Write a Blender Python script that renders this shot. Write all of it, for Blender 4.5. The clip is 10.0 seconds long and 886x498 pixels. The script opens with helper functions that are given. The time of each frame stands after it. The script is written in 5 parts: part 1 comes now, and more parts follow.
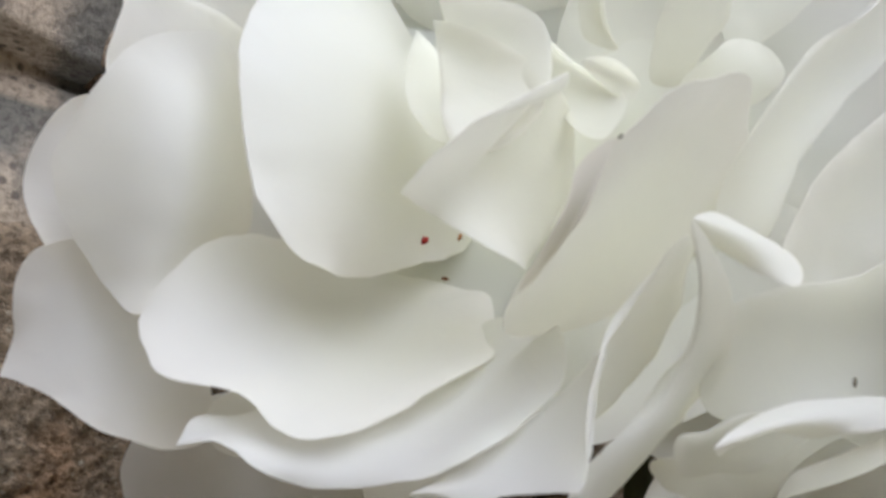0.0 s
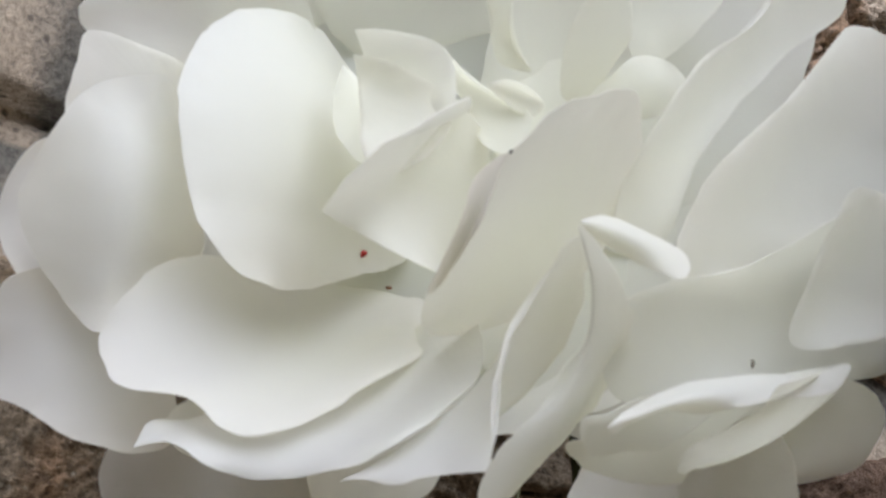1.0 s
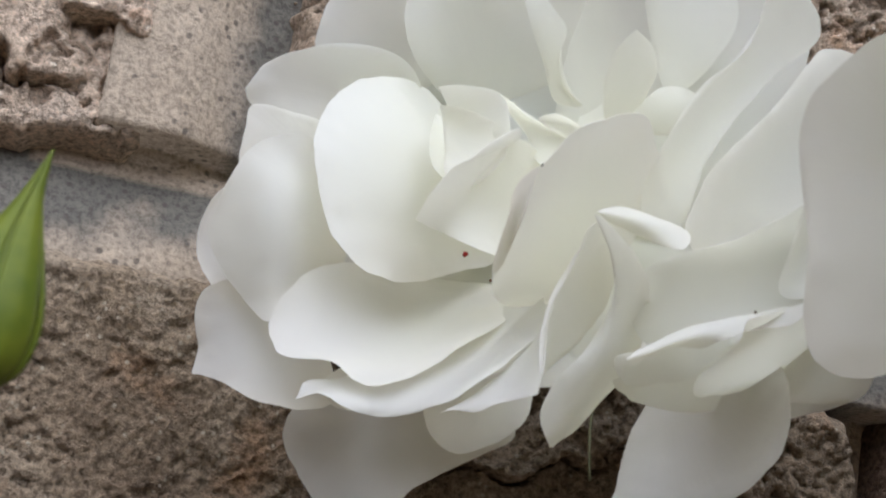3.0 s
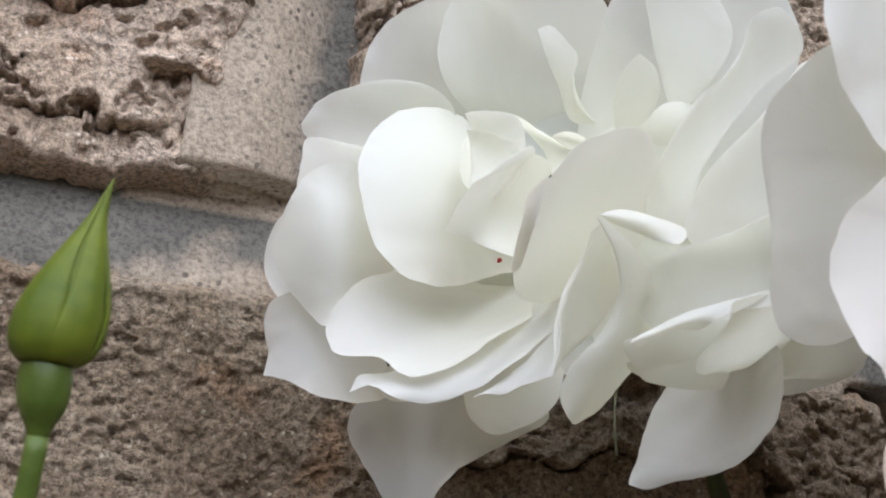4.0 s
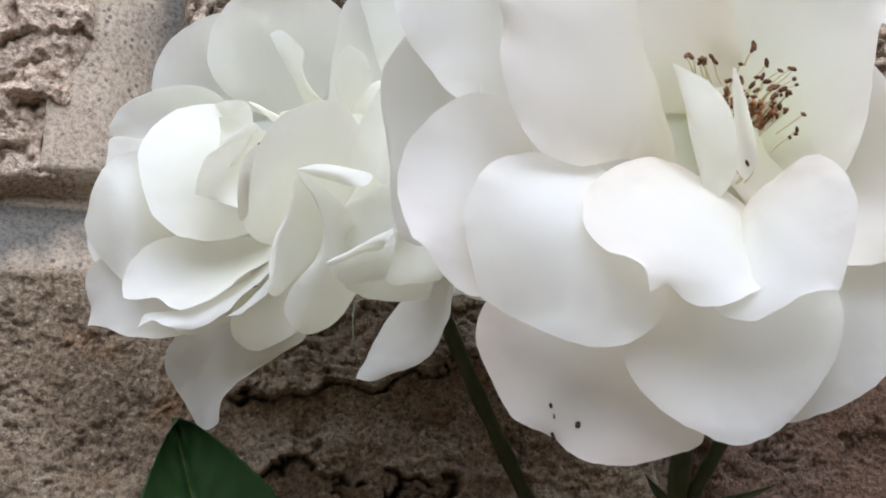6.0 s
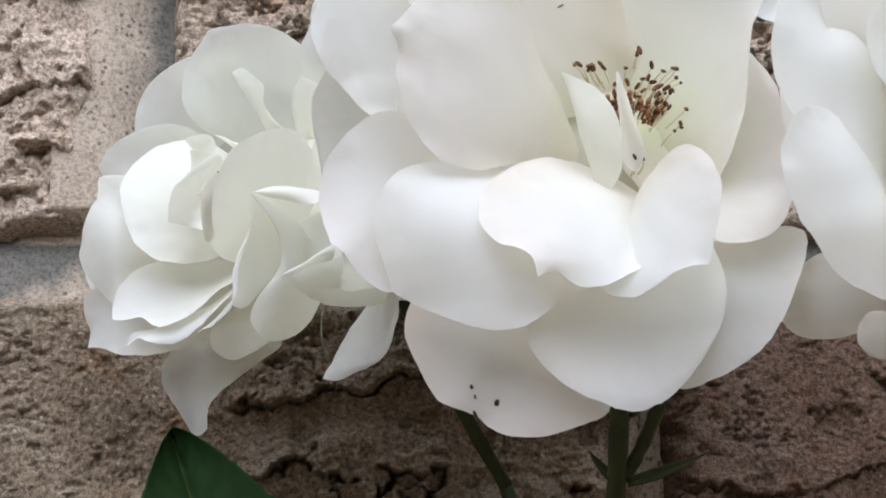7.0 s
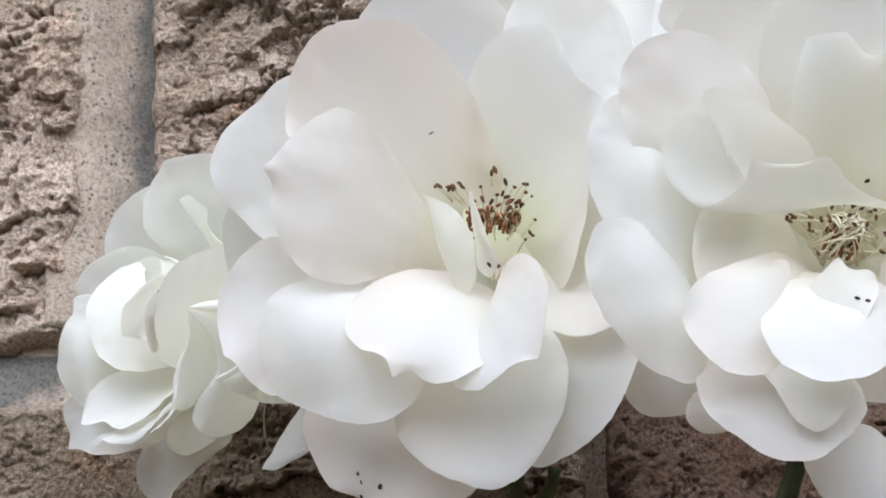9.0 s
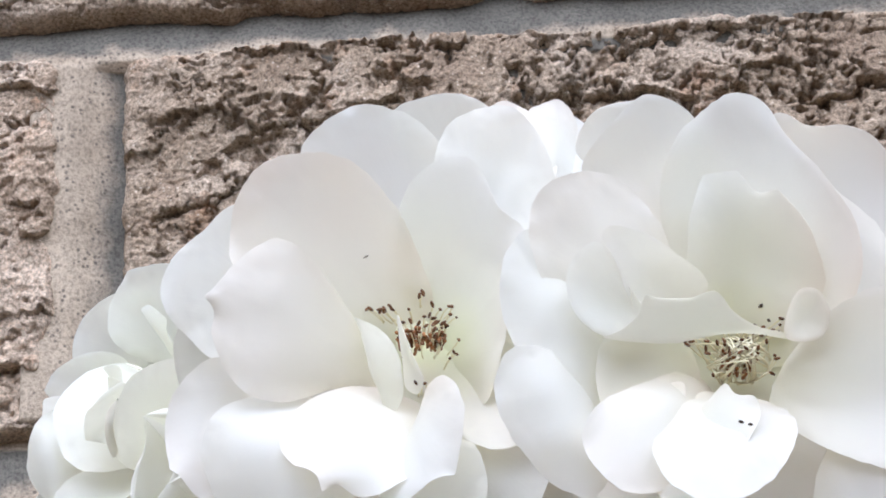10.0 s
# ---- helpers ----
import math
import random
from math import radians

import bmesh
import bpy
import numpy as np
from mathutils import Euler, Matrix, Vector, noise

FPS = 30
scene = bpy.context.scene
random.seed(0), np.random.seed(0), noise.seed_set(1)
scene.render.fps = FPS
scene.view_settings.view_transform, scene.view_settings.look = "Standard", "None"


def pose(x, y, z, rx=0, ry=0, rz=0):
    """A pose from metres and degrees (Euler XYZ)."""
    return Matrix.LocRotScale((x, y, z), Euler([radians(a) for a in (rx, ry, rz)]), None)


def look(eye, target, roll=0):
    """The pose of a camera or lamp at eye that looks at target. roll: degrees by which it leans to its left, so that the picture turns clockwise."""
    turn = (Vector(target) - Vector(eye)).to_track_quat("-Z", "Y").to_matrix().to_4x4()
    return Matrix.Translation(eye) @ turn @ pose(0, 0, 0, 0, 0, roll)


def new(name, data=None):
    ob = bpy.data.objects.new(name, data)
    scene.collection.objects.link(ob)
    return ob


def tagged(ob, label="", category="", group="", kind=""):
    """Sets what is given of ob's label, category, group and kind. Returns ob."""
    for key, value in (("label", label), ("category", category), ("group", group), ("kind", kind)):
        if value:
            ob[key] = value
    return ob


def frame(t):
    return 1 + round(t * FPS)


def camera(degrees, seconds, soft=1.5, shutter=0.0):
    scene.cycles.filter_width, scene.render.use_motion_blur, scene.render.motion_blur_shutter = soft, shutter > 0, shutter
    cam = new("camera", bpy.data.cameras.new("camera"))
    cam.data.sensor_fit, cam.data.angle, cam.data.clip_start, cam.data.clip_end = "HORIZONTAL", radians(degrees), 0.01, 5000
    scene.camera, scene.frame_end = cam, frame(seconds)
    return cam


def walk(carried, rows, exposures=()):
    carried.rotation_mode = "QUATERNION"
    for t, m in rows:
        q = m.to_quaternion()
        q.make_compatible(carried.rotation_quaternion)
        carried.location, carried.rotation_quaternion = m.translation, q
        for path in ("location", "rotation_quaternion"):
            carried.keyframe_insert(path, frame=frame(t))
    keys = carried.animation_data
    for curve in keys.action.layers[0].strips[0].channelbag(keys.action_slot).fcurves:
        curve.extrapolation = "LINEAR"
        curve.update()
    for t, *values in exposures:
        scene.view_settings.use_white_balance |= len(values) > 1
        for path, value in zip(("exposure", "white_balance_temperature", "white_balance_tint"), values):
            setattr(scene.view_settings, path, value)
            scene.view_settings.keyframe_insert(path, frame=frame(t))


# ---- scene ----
from mathutils.bvhtree import BVHTree

cam = camera(32, 10.0, soft=1.7)
cam.data.dof.use_dof, cam.data.dof.focus_distance, cam.data.dof.aperture_fstop = True, 0.27, 155
PATH = [
    (0, (-0.0237, -0.1311, -0.0767), (0.1094, 0.1314, -0.0187), 12.97),
    (0.5, (-0.0233, -0.1356, -0.0738), (0.1066, 0.1276, -0.0116), 11.62),
    (1, (-0.0213, -0.1440, -0.0776), (0.1040, 0.1220, -0.0181), 10.55),
    (1.5, (-0.0207, -0.1528, -0.0791), (0.0952, 0.1175, -0.0198), 9.93),
    (2, (-0.0235, -0.1611, -0.0814), (0.0744, 0.1164, -0.0227), 10.26),
    (2.2, (-0.0248, -0.1634, -0.0816), (0.0666, 0.1162, -0.0227), 9.80),
    (3.3, (-0.0204, -0.1899, -0.0899), (0.0546, 0.0939, -0.0278), 7.99),
    (3.5, (-0.0207, -0.1928, -0.0908), (0.0487, 0.0924, -0.0289), 7.71),
    (4, (-0.0171, -0.2046, -0.0931), (0.0400, 0.0828, -0.0286), 6.62),
    (4.5, (-0.0107, -0.2205, -0.0965), (0.0382, 0.0679, -0.0298), 5.58),
    (5, (-0.0032, -0.2380, -0.1000), (0.0445, 0.0501, -0.0314), 4.93),
    (5.5, (0.0082, -0.2464, -0.1036), (0.0541, 0.0420, -0.0349), 3.73),
    (5.7, (0.0130, -0.2496, -0.1058), (0.0564, 0.0392, -0.0374), 3.01),
    (6.8, (0.0370, -0.2721, -0.1179), (0.0613, 0.0185, -0.0474), -0.57),
    (7, (0.0398, -0.2758, -0.1174), (0.0590, 0.0145, -0.0443), -0.90),
    (7.5, (0.0533, -0.2836, -0.1232), (0.0650, 0.0071, -0.0502), -2.05),
    (8, (0.0626, -0.2948, -0.1247), (0.0682, -0.0051, -0.0472), -2.24),
    (8.5, (0.0659, -0.3006, -0.1229), (0.0660, -0.0122, -0.0403), -2.23),
    (9, (0.0723, -0.3046, -0.1204), (0.0682, -0.0173, -0.0341), -2.82),
    (9.5, (0.0824, -0.3188, -0.1171), (0.0771, -0.0344, -0.0218), -3.07),
    (10, (0.0850, -0.3249, -0.1155), (0.0800, -0.0403, -0.0207), -3.13),
]
walk(cam, [(t, look(eye, target, roll)) for t, eye, target, roll in PATH], exposures=[(0.0, 0.66, 5780, 12.0), (0.5, 0.76, 5780, 12.0), (1.0, 0.62, 5780, 12.0), (2.0, 0.60, 5780, 12.2), (3.5, 0.70, 5710, 12), (4.5, 0.84, 5660, 12), (8.0, 0.85, 5620, 12), (9.0, 0.89, 5600, 12), (10.0, 1.06, 5510, 13)])

# ---- world and light ----
SUN_ELEV, SUN_TURN = radians(64), radians(189)
world = bpy.data.worlds.new("sky")
scene.world = world
world.use_nodes = True
wn = world.node_tree.nodes
sky = wn.new("ShaderNodeTexSky")
sky.sky_type, sky.sun_disc = "NISHITA", False
sky.sun_elevation, sky.sun_rotation = SUN_ELEV, SUN_TURN
sky.air_density, sky.dust_density = 1.0, 4.0
world.node_tree.links.new(sky.outputs[0], wn["Background"].inputs["Color"])
wn["Background"].inputs["Strength"].default_value = 0.008
sun_data = bpy.data.lights.new("sun", "SUN")
sun_data.energy, sun_data.angle, sun_data.color = 3.9, radians(102), (1.0, 0.982, 0.98)
sun = new("sun", sun_data)
sun.matrix_world = look((-0.071, -0.43, 0.90), (0, 0, 0))


# ---- materials ----
def material(name, rough=0.6, spec=0.3):
    m = bpy.data.materials.new(name)
    m.use_nodes = True
    b = m.node_tree.nodes["Principled BSDF"]
    b.inputs["Roughness"].default_value = rough
    b.inputs["Specular IOR Level"].default_value = spec
    return m, m.node_tree.nodes, m.node_tree.links, b


def ramp(nodes, *stops):
    r = nodes.new("ShaderNodeValToRGB")
    e = r.color_ramp.elements
    while len(e) < len(stops):
        e.new(0.5)
    for i, (p, c) in enumerate(stops):
        e[i].position = p
        e[i].color = (*c, 1) if len(c) == 3 else (c[0], c[0], c[0], 1)
    return r


def tex_noise(nodes, links, scale, detail=4, rough=0.55, vec=None, dist=0.0):
    n = nodes.new("ShaderNodeTexNoise")
    n.inputs["Scale"].default_value = scale
    n.inputs["Detail"].default_value = detail
    n.inputs["Roughness"].default_value = rough
    n.inputs["Distortion"].default_value = dist
    if vec is not None:
        links.new(vec, n.inputs["Vector"])
    return n


def mix(nodes, links, a, b, fac, mode="MIX"):
    n = nodes.new("ShaderNodeMix")
    n.data_type, n.blend_type = "RGBA", mode
    for sock, v in ((n.inputs[6], a), (n.inputs[7], b), (n.inputs[0], fac)):
        if isinstance(v, bpy.types.NodeSocket):
            links.new(v, sock)
        elif isinstance(v, tuple):
            sock.default_value = (*v, 1)
        else:
            sock.default_value = v
    return n.outputs[2]


def bump(nodes, links, height, bsdf, strength, dist, prev=None):
    n = nodes.new("ShaderNodeBump")
    n.inputs["Strength"].default_value = strength
    n.inputs["Distance"].default_value = dist
    links.new(height, n.inputs["Height"])
    if prev is not None:
        links.new(prev, n.inputs["Normal"])
    links.new(n.outputs[0], bsdf.inputs["Normal"])
    return n.outputs[0]


def petal_material(name, tip, mid, heart, blush):
    """Thin white petal: cream-green at the claw, faint blush at the rim, light passing through."""
    m, nd, ln, b = material(name, 0.55, 0.25)
    claw = nd.new("ShaderNodeAttribute")
    claw.attribute_name = "claw"
    rim = nd.new("ShaderNodeAttribute")
    rim.attribute_name = "rim"
    co = nd.new("ShaderNodeTexCoord").outputs["Object"]
    wob = tex_noise(nd, ln, 90, 3, 0.5, co)
    add = nd.new("ShaderNodeMath")
    add.operation = "MULTIPLY_ADD"
    ln.new(wob.outputs[0], add.inputs[0])
    add.inputs[1].default_value = 0.22
    ln.new(claw.outputs["Fac"], add.inputs[2])
    r = ramp(nd, (0.10, heart), (0.50, mid), (0.92, tip))
    ln.new(add.outputs[0], r.inputs[0])
    patch = tex_noise(nd, ln, 32, 2, 0.5, co)
    pr = ramp(nd, (0.38, (0.1,)), (0.65, (1.0,)))
    ln.new(patch.outputs[0], pr.inputs[0])
    mul = nd.new("ShaderNodeMath")
    mul.operation = "MULTIPLY"
    ln.new(pr.outputs[0], mul.inputs[0])
    ln.new(rim.outputs["Fac"], mul.inputs[1])
    own = nd.new("ShaderNodeObjectInfo")
    some = ramp(nd, (0.15, (0.4,)), (0.7, (1.0,)))
    ln.new(own.outputs["Random"], some.inputs[0])
    mul2 = nd.new("ShaderNodeMath")
    mul2.operation = "MULTIPLY"
    ln.new(mul.outputs[0], mul2.inputs[0])
    ln.new(some.outputs[0], mul2.inputs[1])
    col = mix(nd, ln, r.outputs[0], blush, mul2.outputs[0])
    ln.new(col, b.inputs["Base Color"])
    # veins fan out from the claw, with a fine cell grain over them
    uv = nd.new("ShaderNodeUVMap")
    uv.uv_map = "UVMap"
    mp = nd.new("ShaderNodeMapping")
    mp.inputs["Scale"].default_value = (70, 3, 1)
    ln.new(uv.outputs[0], mp.inputs["Vector"])
    vein = tex_noise(nd, ln, 1.0, 2, 0.5, mp.outputs[0])
    grain = tex_noise(nd, ln, 2600, 2, 0.5, co)
    crumple = tex_noise(nd, ln, 160, 3, 0.5, co)
    p = bump(nd, ln, vein.outputs[0], b, 0.035, 0.0004)
    p = bump(nd, ln, grain.outputs[0], b, 0.06, 0.0001, p)
    p = bump(nd, ln, crumple.outputs[0], b, 0.03, 0.0010, p)
    tr = nd.new("ShaderNodeBsdfTranslucent")
    ln.new(mix(nd, ln, col, (0.92, 0.915, 0.75), 0.42), tr.inputs["Color"])
    ln.new(p, tr.inputs["Normal"])
    sh = nd.new("ShaderNodeMixShader")
    sh.inputs[0].default_value = 0.68
    ln.new(b.outputs[0], sh.inputs[1])
    ln.new(tr.outputs[0], sh.inputs[2])
    ln.new(sh.outputs[0], nd["Material Output"].inputs["Surface"])
    return m


PETAL = petal_material("white_petal", (0.95, 0.955, 0.96), (0.94, 0.94, 0.88), (0.90, 0.90, 0.74), (0.95, 0.93, 0.91))
PETAL_BLUSH = petal_material("blush_white_petal", (0.95, 0.955, 0.965), (0.94, 0.94, 0.89), (0.86, 0.87, 0.60), (0.95, 0.885, 0.85))
PETAL_ROSY = petal_material("rosy_white_petal", (0.95, 0.93, 0.925), (0.94, 0.92, 0.87), (0.88, 0.87, 0.64), (0.95, 0.86, 0.815))
# white petal dimmed in its colour to stand for shade
PETAL_SHADED = petal_material("shaded_white_petal", (0.84, 0.84, 0.82), (0.82, 0.82, 0.74), (0.76, 0.76, 0.52), (0.85, 0.80, 0.76))


def plain(name, col, col2, scale, rough=0.5, spec=0.3, bump_d=0.0003, through_col=None):
    m, nd, ln, b = material(name, rough, spec)
    co = nd.new("ShaderNodeTexCoord").outputs["Object"]
    n = tex_noise(nd, ln, scale, 5, 0.6, co)
    r = ramp(nd, (0.35, col), (0.68, col2))
    ln.new(n.outputs[0], r.inputs[0])
    ln.new(r.outputs[0], b.inputs["Base Color"])
    fine = tex_noise(nd, ln, scale * 6, 3, 0.6, co)
    nrm = bump(nd, ln, fine.outputs[0], b, 0.3, bump_d)
    if through_col:
        tr = nd.new("ShaderNodeBsdfTranslucent")
        tr.inputs["Color"].default_value = (*through_col, 1)
        ln.new(nrm, tr.inputs["Normal"])
        sh = nd.new("ShaderNodeMixShader")
        sh.inputs[0].default_value = 0.2
        ln.new(b.outputs[0], sh.inputs[1])
        ln.new(tr.outputs[0], sh.inputs[2])
        ln.new(sh.outputs[0], nd["Material Output"].inputs["Surface"])
    return m


BUD_GREEN = plain("bud_green", (0.085, 0.125, 0.008), (0.180, 0.215, 0.016), 260, 0.52, 0.3, 0.0001, (0.25, 0.4, 0.06))
BUD_STEM = plain("bud_stem_green", (0.070, 0.105, 0.014), (0.115, 0.155, 0.026), 300, 0.45, 0.35, 0.0001)
HIP_GREEN = plain("hip_green", (0.052, 0.082, 0.009), (0.088, 0.122, 0.015), 300, 0.4, 0.4, 0.0001)
STEM_GREEN = plain("stem_green", (0.018, 0.026, 0.005), (0.042, 0.052, 0.012), 200, 0.5, 0.35, 0.0002)
LEAF_GREEN = plain("leaf_green", (0.018, 0.055, 0.016), (0.035, 0.09, 0.025), 120, 0.38, 0.45, 0.0002, (0.08, 0.2, 0.03))
ANTHER = plain("anther_brown", (0.06, 0.028, 0.013), (0.22, 0.11, 0.052), 900, 0.8, 0.2, 0.0002)
FILAMENT = plain("filament_cream", (0.84, 0.79, 0.55), (0.90, 0.86, 0.66), 400, 0.5, 0.3, 0.0001, (0.8, 0.7, 0.35))
PISTIL = plain("pistil_brown", (0.20, 0.075, 0.025), (0.42, 0.20, 0.08), 600, 0.7, 0.3, 0.0003)
SPECK = plain("dark_speck", (0.03, 0.02, 0.015), (0.07, 0.05, 0.03), 900, 0.7, 0.2, 0.0001)
HUSK_GREEN = plain("dry_green", (0.13, 0.14, 0.08), (0.22, 0.22, 0.13), 700, 0.6, 0.3, 0.0001)
HUSK_GREY = plain("husk_grey", (0.16, 0.14, 0.11), (0.28, 0.25, 0.20), 900, 0.7, 0.2, 0.0001)
RED_SPECK = plain("red_speck", (0.22, 0.012, 0.012), (0.34, 0.03, 0.02), 900, 0.6, 0.3, 0.0001)
SOIL = plain("soil", (0.05, 0.035, 0.022), (0.12, 0.09, 0.06), 8, 0.9, 0.1, 0.01)


def brick_material(name, tone):
    m, nd, ln, b = material(name, 0.92, 0.15)
    co = nd.new("ShaderNodeTexCoord").outputs["Object"]
    big = tex_noise(nd, ln, 32, 6, 0.62, co, 0.4)
    r1 = ramp(nd, (0.30, (0.26, 0.205, 0.165)), (0.46, (0.37, 0.31, 0.255)), (0.60, (0.44, 0.385, 0.335)), (0.75, (0.38, 0.35, 0.315)))
    ln.new(big.outputs[0], r1.inputs[0])
    rust = tex_noise(nd, ln, 60, 5, 0.65, co)
    r2 = ramp(nd, (0.57, (0.0,)), (0.74, (0.55,)))
    ln.new(rust.outputs[0], r2.inputs[0])
    col = mix(nd, ln, r1.outputs[0], (0.43, 0.245, 0.14), r2.outputs[0])
    # one noise sets grain tone and bump: hollows darker, rises paler
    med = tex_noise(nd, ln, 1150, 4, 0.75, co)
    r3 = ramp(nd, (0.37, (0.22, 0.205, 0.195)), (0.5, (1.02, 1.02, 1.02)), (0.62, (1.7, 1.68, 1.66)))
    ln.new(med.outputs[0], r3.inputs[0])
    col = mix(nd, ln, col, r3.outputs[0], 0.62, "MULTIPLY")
    vor = nd.new("ShaderNodeTexVoronoi")
    vor.inputs["Scale"].default_value = 900
    ln.new(co, vor.inputs["Vector"])
    sp = ramp(nd, (0.18, (1.0,)), (0.32, (0.0,)))
    ln.new(vor.outputs["Distance"], sp.inputs[0])
    pick = tex_noise(nd, ln, 330, 2, 0.5, co)
    pk = ramp(nd, (0.53, (0.0,)), (0.60, (0.85,)))
    ln.new(pick.outputs[0], pk.inputs[0])
    mu = nd.new("ShaderNodeMath")
    mu.operation = "MULTIPLY"
    ln.new(sp.outputs[0], mu.inputs[0])
    ln.new(pk.outputs[0], mu.inputs[1])
    col = mix(nd, ln, col, (0.66, 0.62, 0.56), mu.outputs[0])
    col = mix(nd, ln, col, tone, 1.0, "MULTIPLY")
    ln.new(col, b.inputs["Base Color"])
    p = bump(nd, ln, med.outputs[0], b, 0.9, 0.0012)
    fine = tex_noise(nd, ln, 1500, 4, 0.7, co)
    bump(nd, ln, fine.outputs[0], b, 0.6, 0.0004, p)
    return m


def mortar_material():
    m, nd, ln, b = material("sandy_mortar", 0.92, 0.15)
    co = nd.new("ShaderNodeTexCoord").outputs["Object"]
    # grey mortar, with a paler sandy tone where the sandy attribute is high
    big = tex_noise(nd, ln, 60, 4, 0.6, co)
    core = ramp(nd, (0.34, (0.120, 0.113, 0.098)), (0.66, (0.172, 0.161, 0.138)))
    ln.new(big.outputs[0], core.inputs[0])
    pale_tone = ramp(nd, (0.34, (0.37, 0.302, 0.230)), (0.66, (0.46, 0.382, 0.295)))
    ln.new(big.outputs[0], pale_tone.inputs[0])
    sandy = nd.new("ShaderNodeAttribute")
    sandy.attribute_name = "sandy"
    base = mix(nd, ln, core.outputs[0], pale_tone.outputs[0], sandy.outputs["Fac"])
    sand = tex_noise(nd, ln, 1250, 3, 0.7, co)
    r3 = ramp(nd, (0.38, (0.34, 0.33, 0.32)), (0.48, (1.0, 1.0, 1.0)), (0.62, (1.55, 1.52, 1.48)))
    ln.new(sand.outputs[0], r3.inputs[0])
    col = mix(nd, ln, base, r3.outputs[0], 0.42, "MULTIPLY")
    vor = nd.new("ShaderNodeTexVoronoi")
    vor.inputs["Scale"].default_value = 700
    ln.new(co, vor.inputs["Vector"])
    sp = ramp(nd, (0.20, (1.0,)), (0.36, (0.0,)))
    ln.new(vor.outputs["Distance"], sp.inputs[0])
    pick = tex_noise(nd, ln, 240, 3, 0.6, co)
    pk = ramp(nd, (0.45, (0.0,)), (0.56, (0.8,)))
    ln.new(pick.outputs[0], pk.inputs[0])
    mu = nd.new("ShaderNodeMath")
    mu.operation = "MULTIPLY"
    ln.new(sp.outputs[0], mu.inputs[0])
    ln.new(pk.outputs[0], mu.inputs[1])
    col = mix(nd, ln, col, (0.10, 0.085, 0.075), mu.outputs[0])
    ln.new(col, b.inputs["Base Color"])
    bump(nd, ln, sand.outputs[0], b, 0.4, 0.0008)
    return m


BRICK = brick_material("rough_brick", (1.15, 1.06, 0.935))
BRICK_PALE = brick_material("pale_pink_brick", (1.40, 1.29, 1.155))
BRICK_BROWN = brick_material("brown_brick", (0.775, 0.71, 0.59))
# reddish-brown brick, toned darker to carry the shade below the blooms
BRICK_RED = brick_material("reddish_brick", (0.42, 0.32, 0.26))
MORTAR = mortar_material()


# ---- building blocks ----
def part(name, verts, faces, mat, parent, label="", smooth=True):
    """One mesh object under a thing or under a part."""
    me = bpy.data.meshes.new(name)
    me.from_pydata([tuple(v) for v in verts], [], faces)
    me.materials.append(mat)
    if smooth:
        me.polygons.foreach_set("use_smooth", [True] * len(me.polygons))
    me.update()
    ob = new(name, me)
    ob.parent = parent
    return tagged(ob, label=label)


def thing(name, at, label, category, group="", kind=""):
    ob = new(name)
    ob.location = at
    ob.empty_display_size = 0.01
    return tagged(ob, label=label, category=category, group=group, kind=kind)


RNG = np.random.RandomState(7)
LATTICE = RNG.rand(64, 64, 64)


def value_noise(x, y, z):
    """Smooth lattice noise in 0..1 on arrays."""
    out = 0.0
    xi, yi, zi = np.floor(x).astype(int), np.floor(y).astype(int), np.floor(z).astype(int)
    fx, fy, fz = x - xi, y - yi, z - zi
    fx, fy, fz = (f * f * f * (f * (f * 6 - 15) + 10) for f in (fx, fy, fz))
    for a in (0, 1):
        for b in (0, 1):
            for c in (0, 1):
                w = (fx if a else 1 - fx) * (fy if b else 1 - fy) * (fz if c else 1 - fz)
                out = out + w * LATTICE[(xi + a) % 64, (yi + b) % 64, (zi + c) % 64]
    return out


def fbm(x, y, z, octaves=4, gain=0.5):
    out, amp, total = 0.0, 1.0, 0.0
    for k in range(octaves):
        out = out + amp * (value_noise(x + 17.3 * k, y + 9.1 * k, z + 5.7 * k) - 0.5)
        total += amp
        amp *= gain
        x, y, z = x * 2.03, y * 2.03, z * 2.03
    return out / total


def spline(knots, count):
    """A smooth closed curve through the knots, evenly sampled along its length."""
    k = np.array(knots, float)
    n = len(k)
    fine = []
    for i in range(n):
        p0, p1, p2, p3 = k[i - 1], k[i], k[(i + 1) % n], k[(i + 2) % n]
        d0, d1, d2 = (max(np.linalg.norm(q), 1e-6) ** 0.5 for q in (p1 - p0, p2 - p1, p3 - p2))
        m1 = (p1 - p0) / d0 - (p2 - p0) / (d0 + d1) + (p2 - p1) / d1
        m2 = (p2 - p1) / d1 - (p3 - p1) / (d1 + d2) + (p3 - p2) / d2
        m1, m2 = m1 * d1, m2 * d1
        s = np.linspace(0, 1, 24, endpoint=False)[:, None]
        fine.append((2 * s**3 - 3 * s**2 + 1) * p1 + (s**3 - 2 * s**2 + s) * m1 + (-2 * s**3 + 3 * s**2) * p2 + (s**3 - s**2) * m2)
    fine = np.vstack(fine + [fine[0][:1]])
    run = np.concatenate([[0], np.cumsum(np.linalg.norm(np.diff(fine, axis=0), axis=1))])
    at = np.linspace(0, run[-1], count, endpoint=False)
    return np.stack([np.interp(at, run, fine[:, a]) for a in range(3)], 1)


def bloom(at, label):
    ob = thing("rose", at, label, "rose", "open roses at the wall")
    ob["petals"] = 0
    return ob


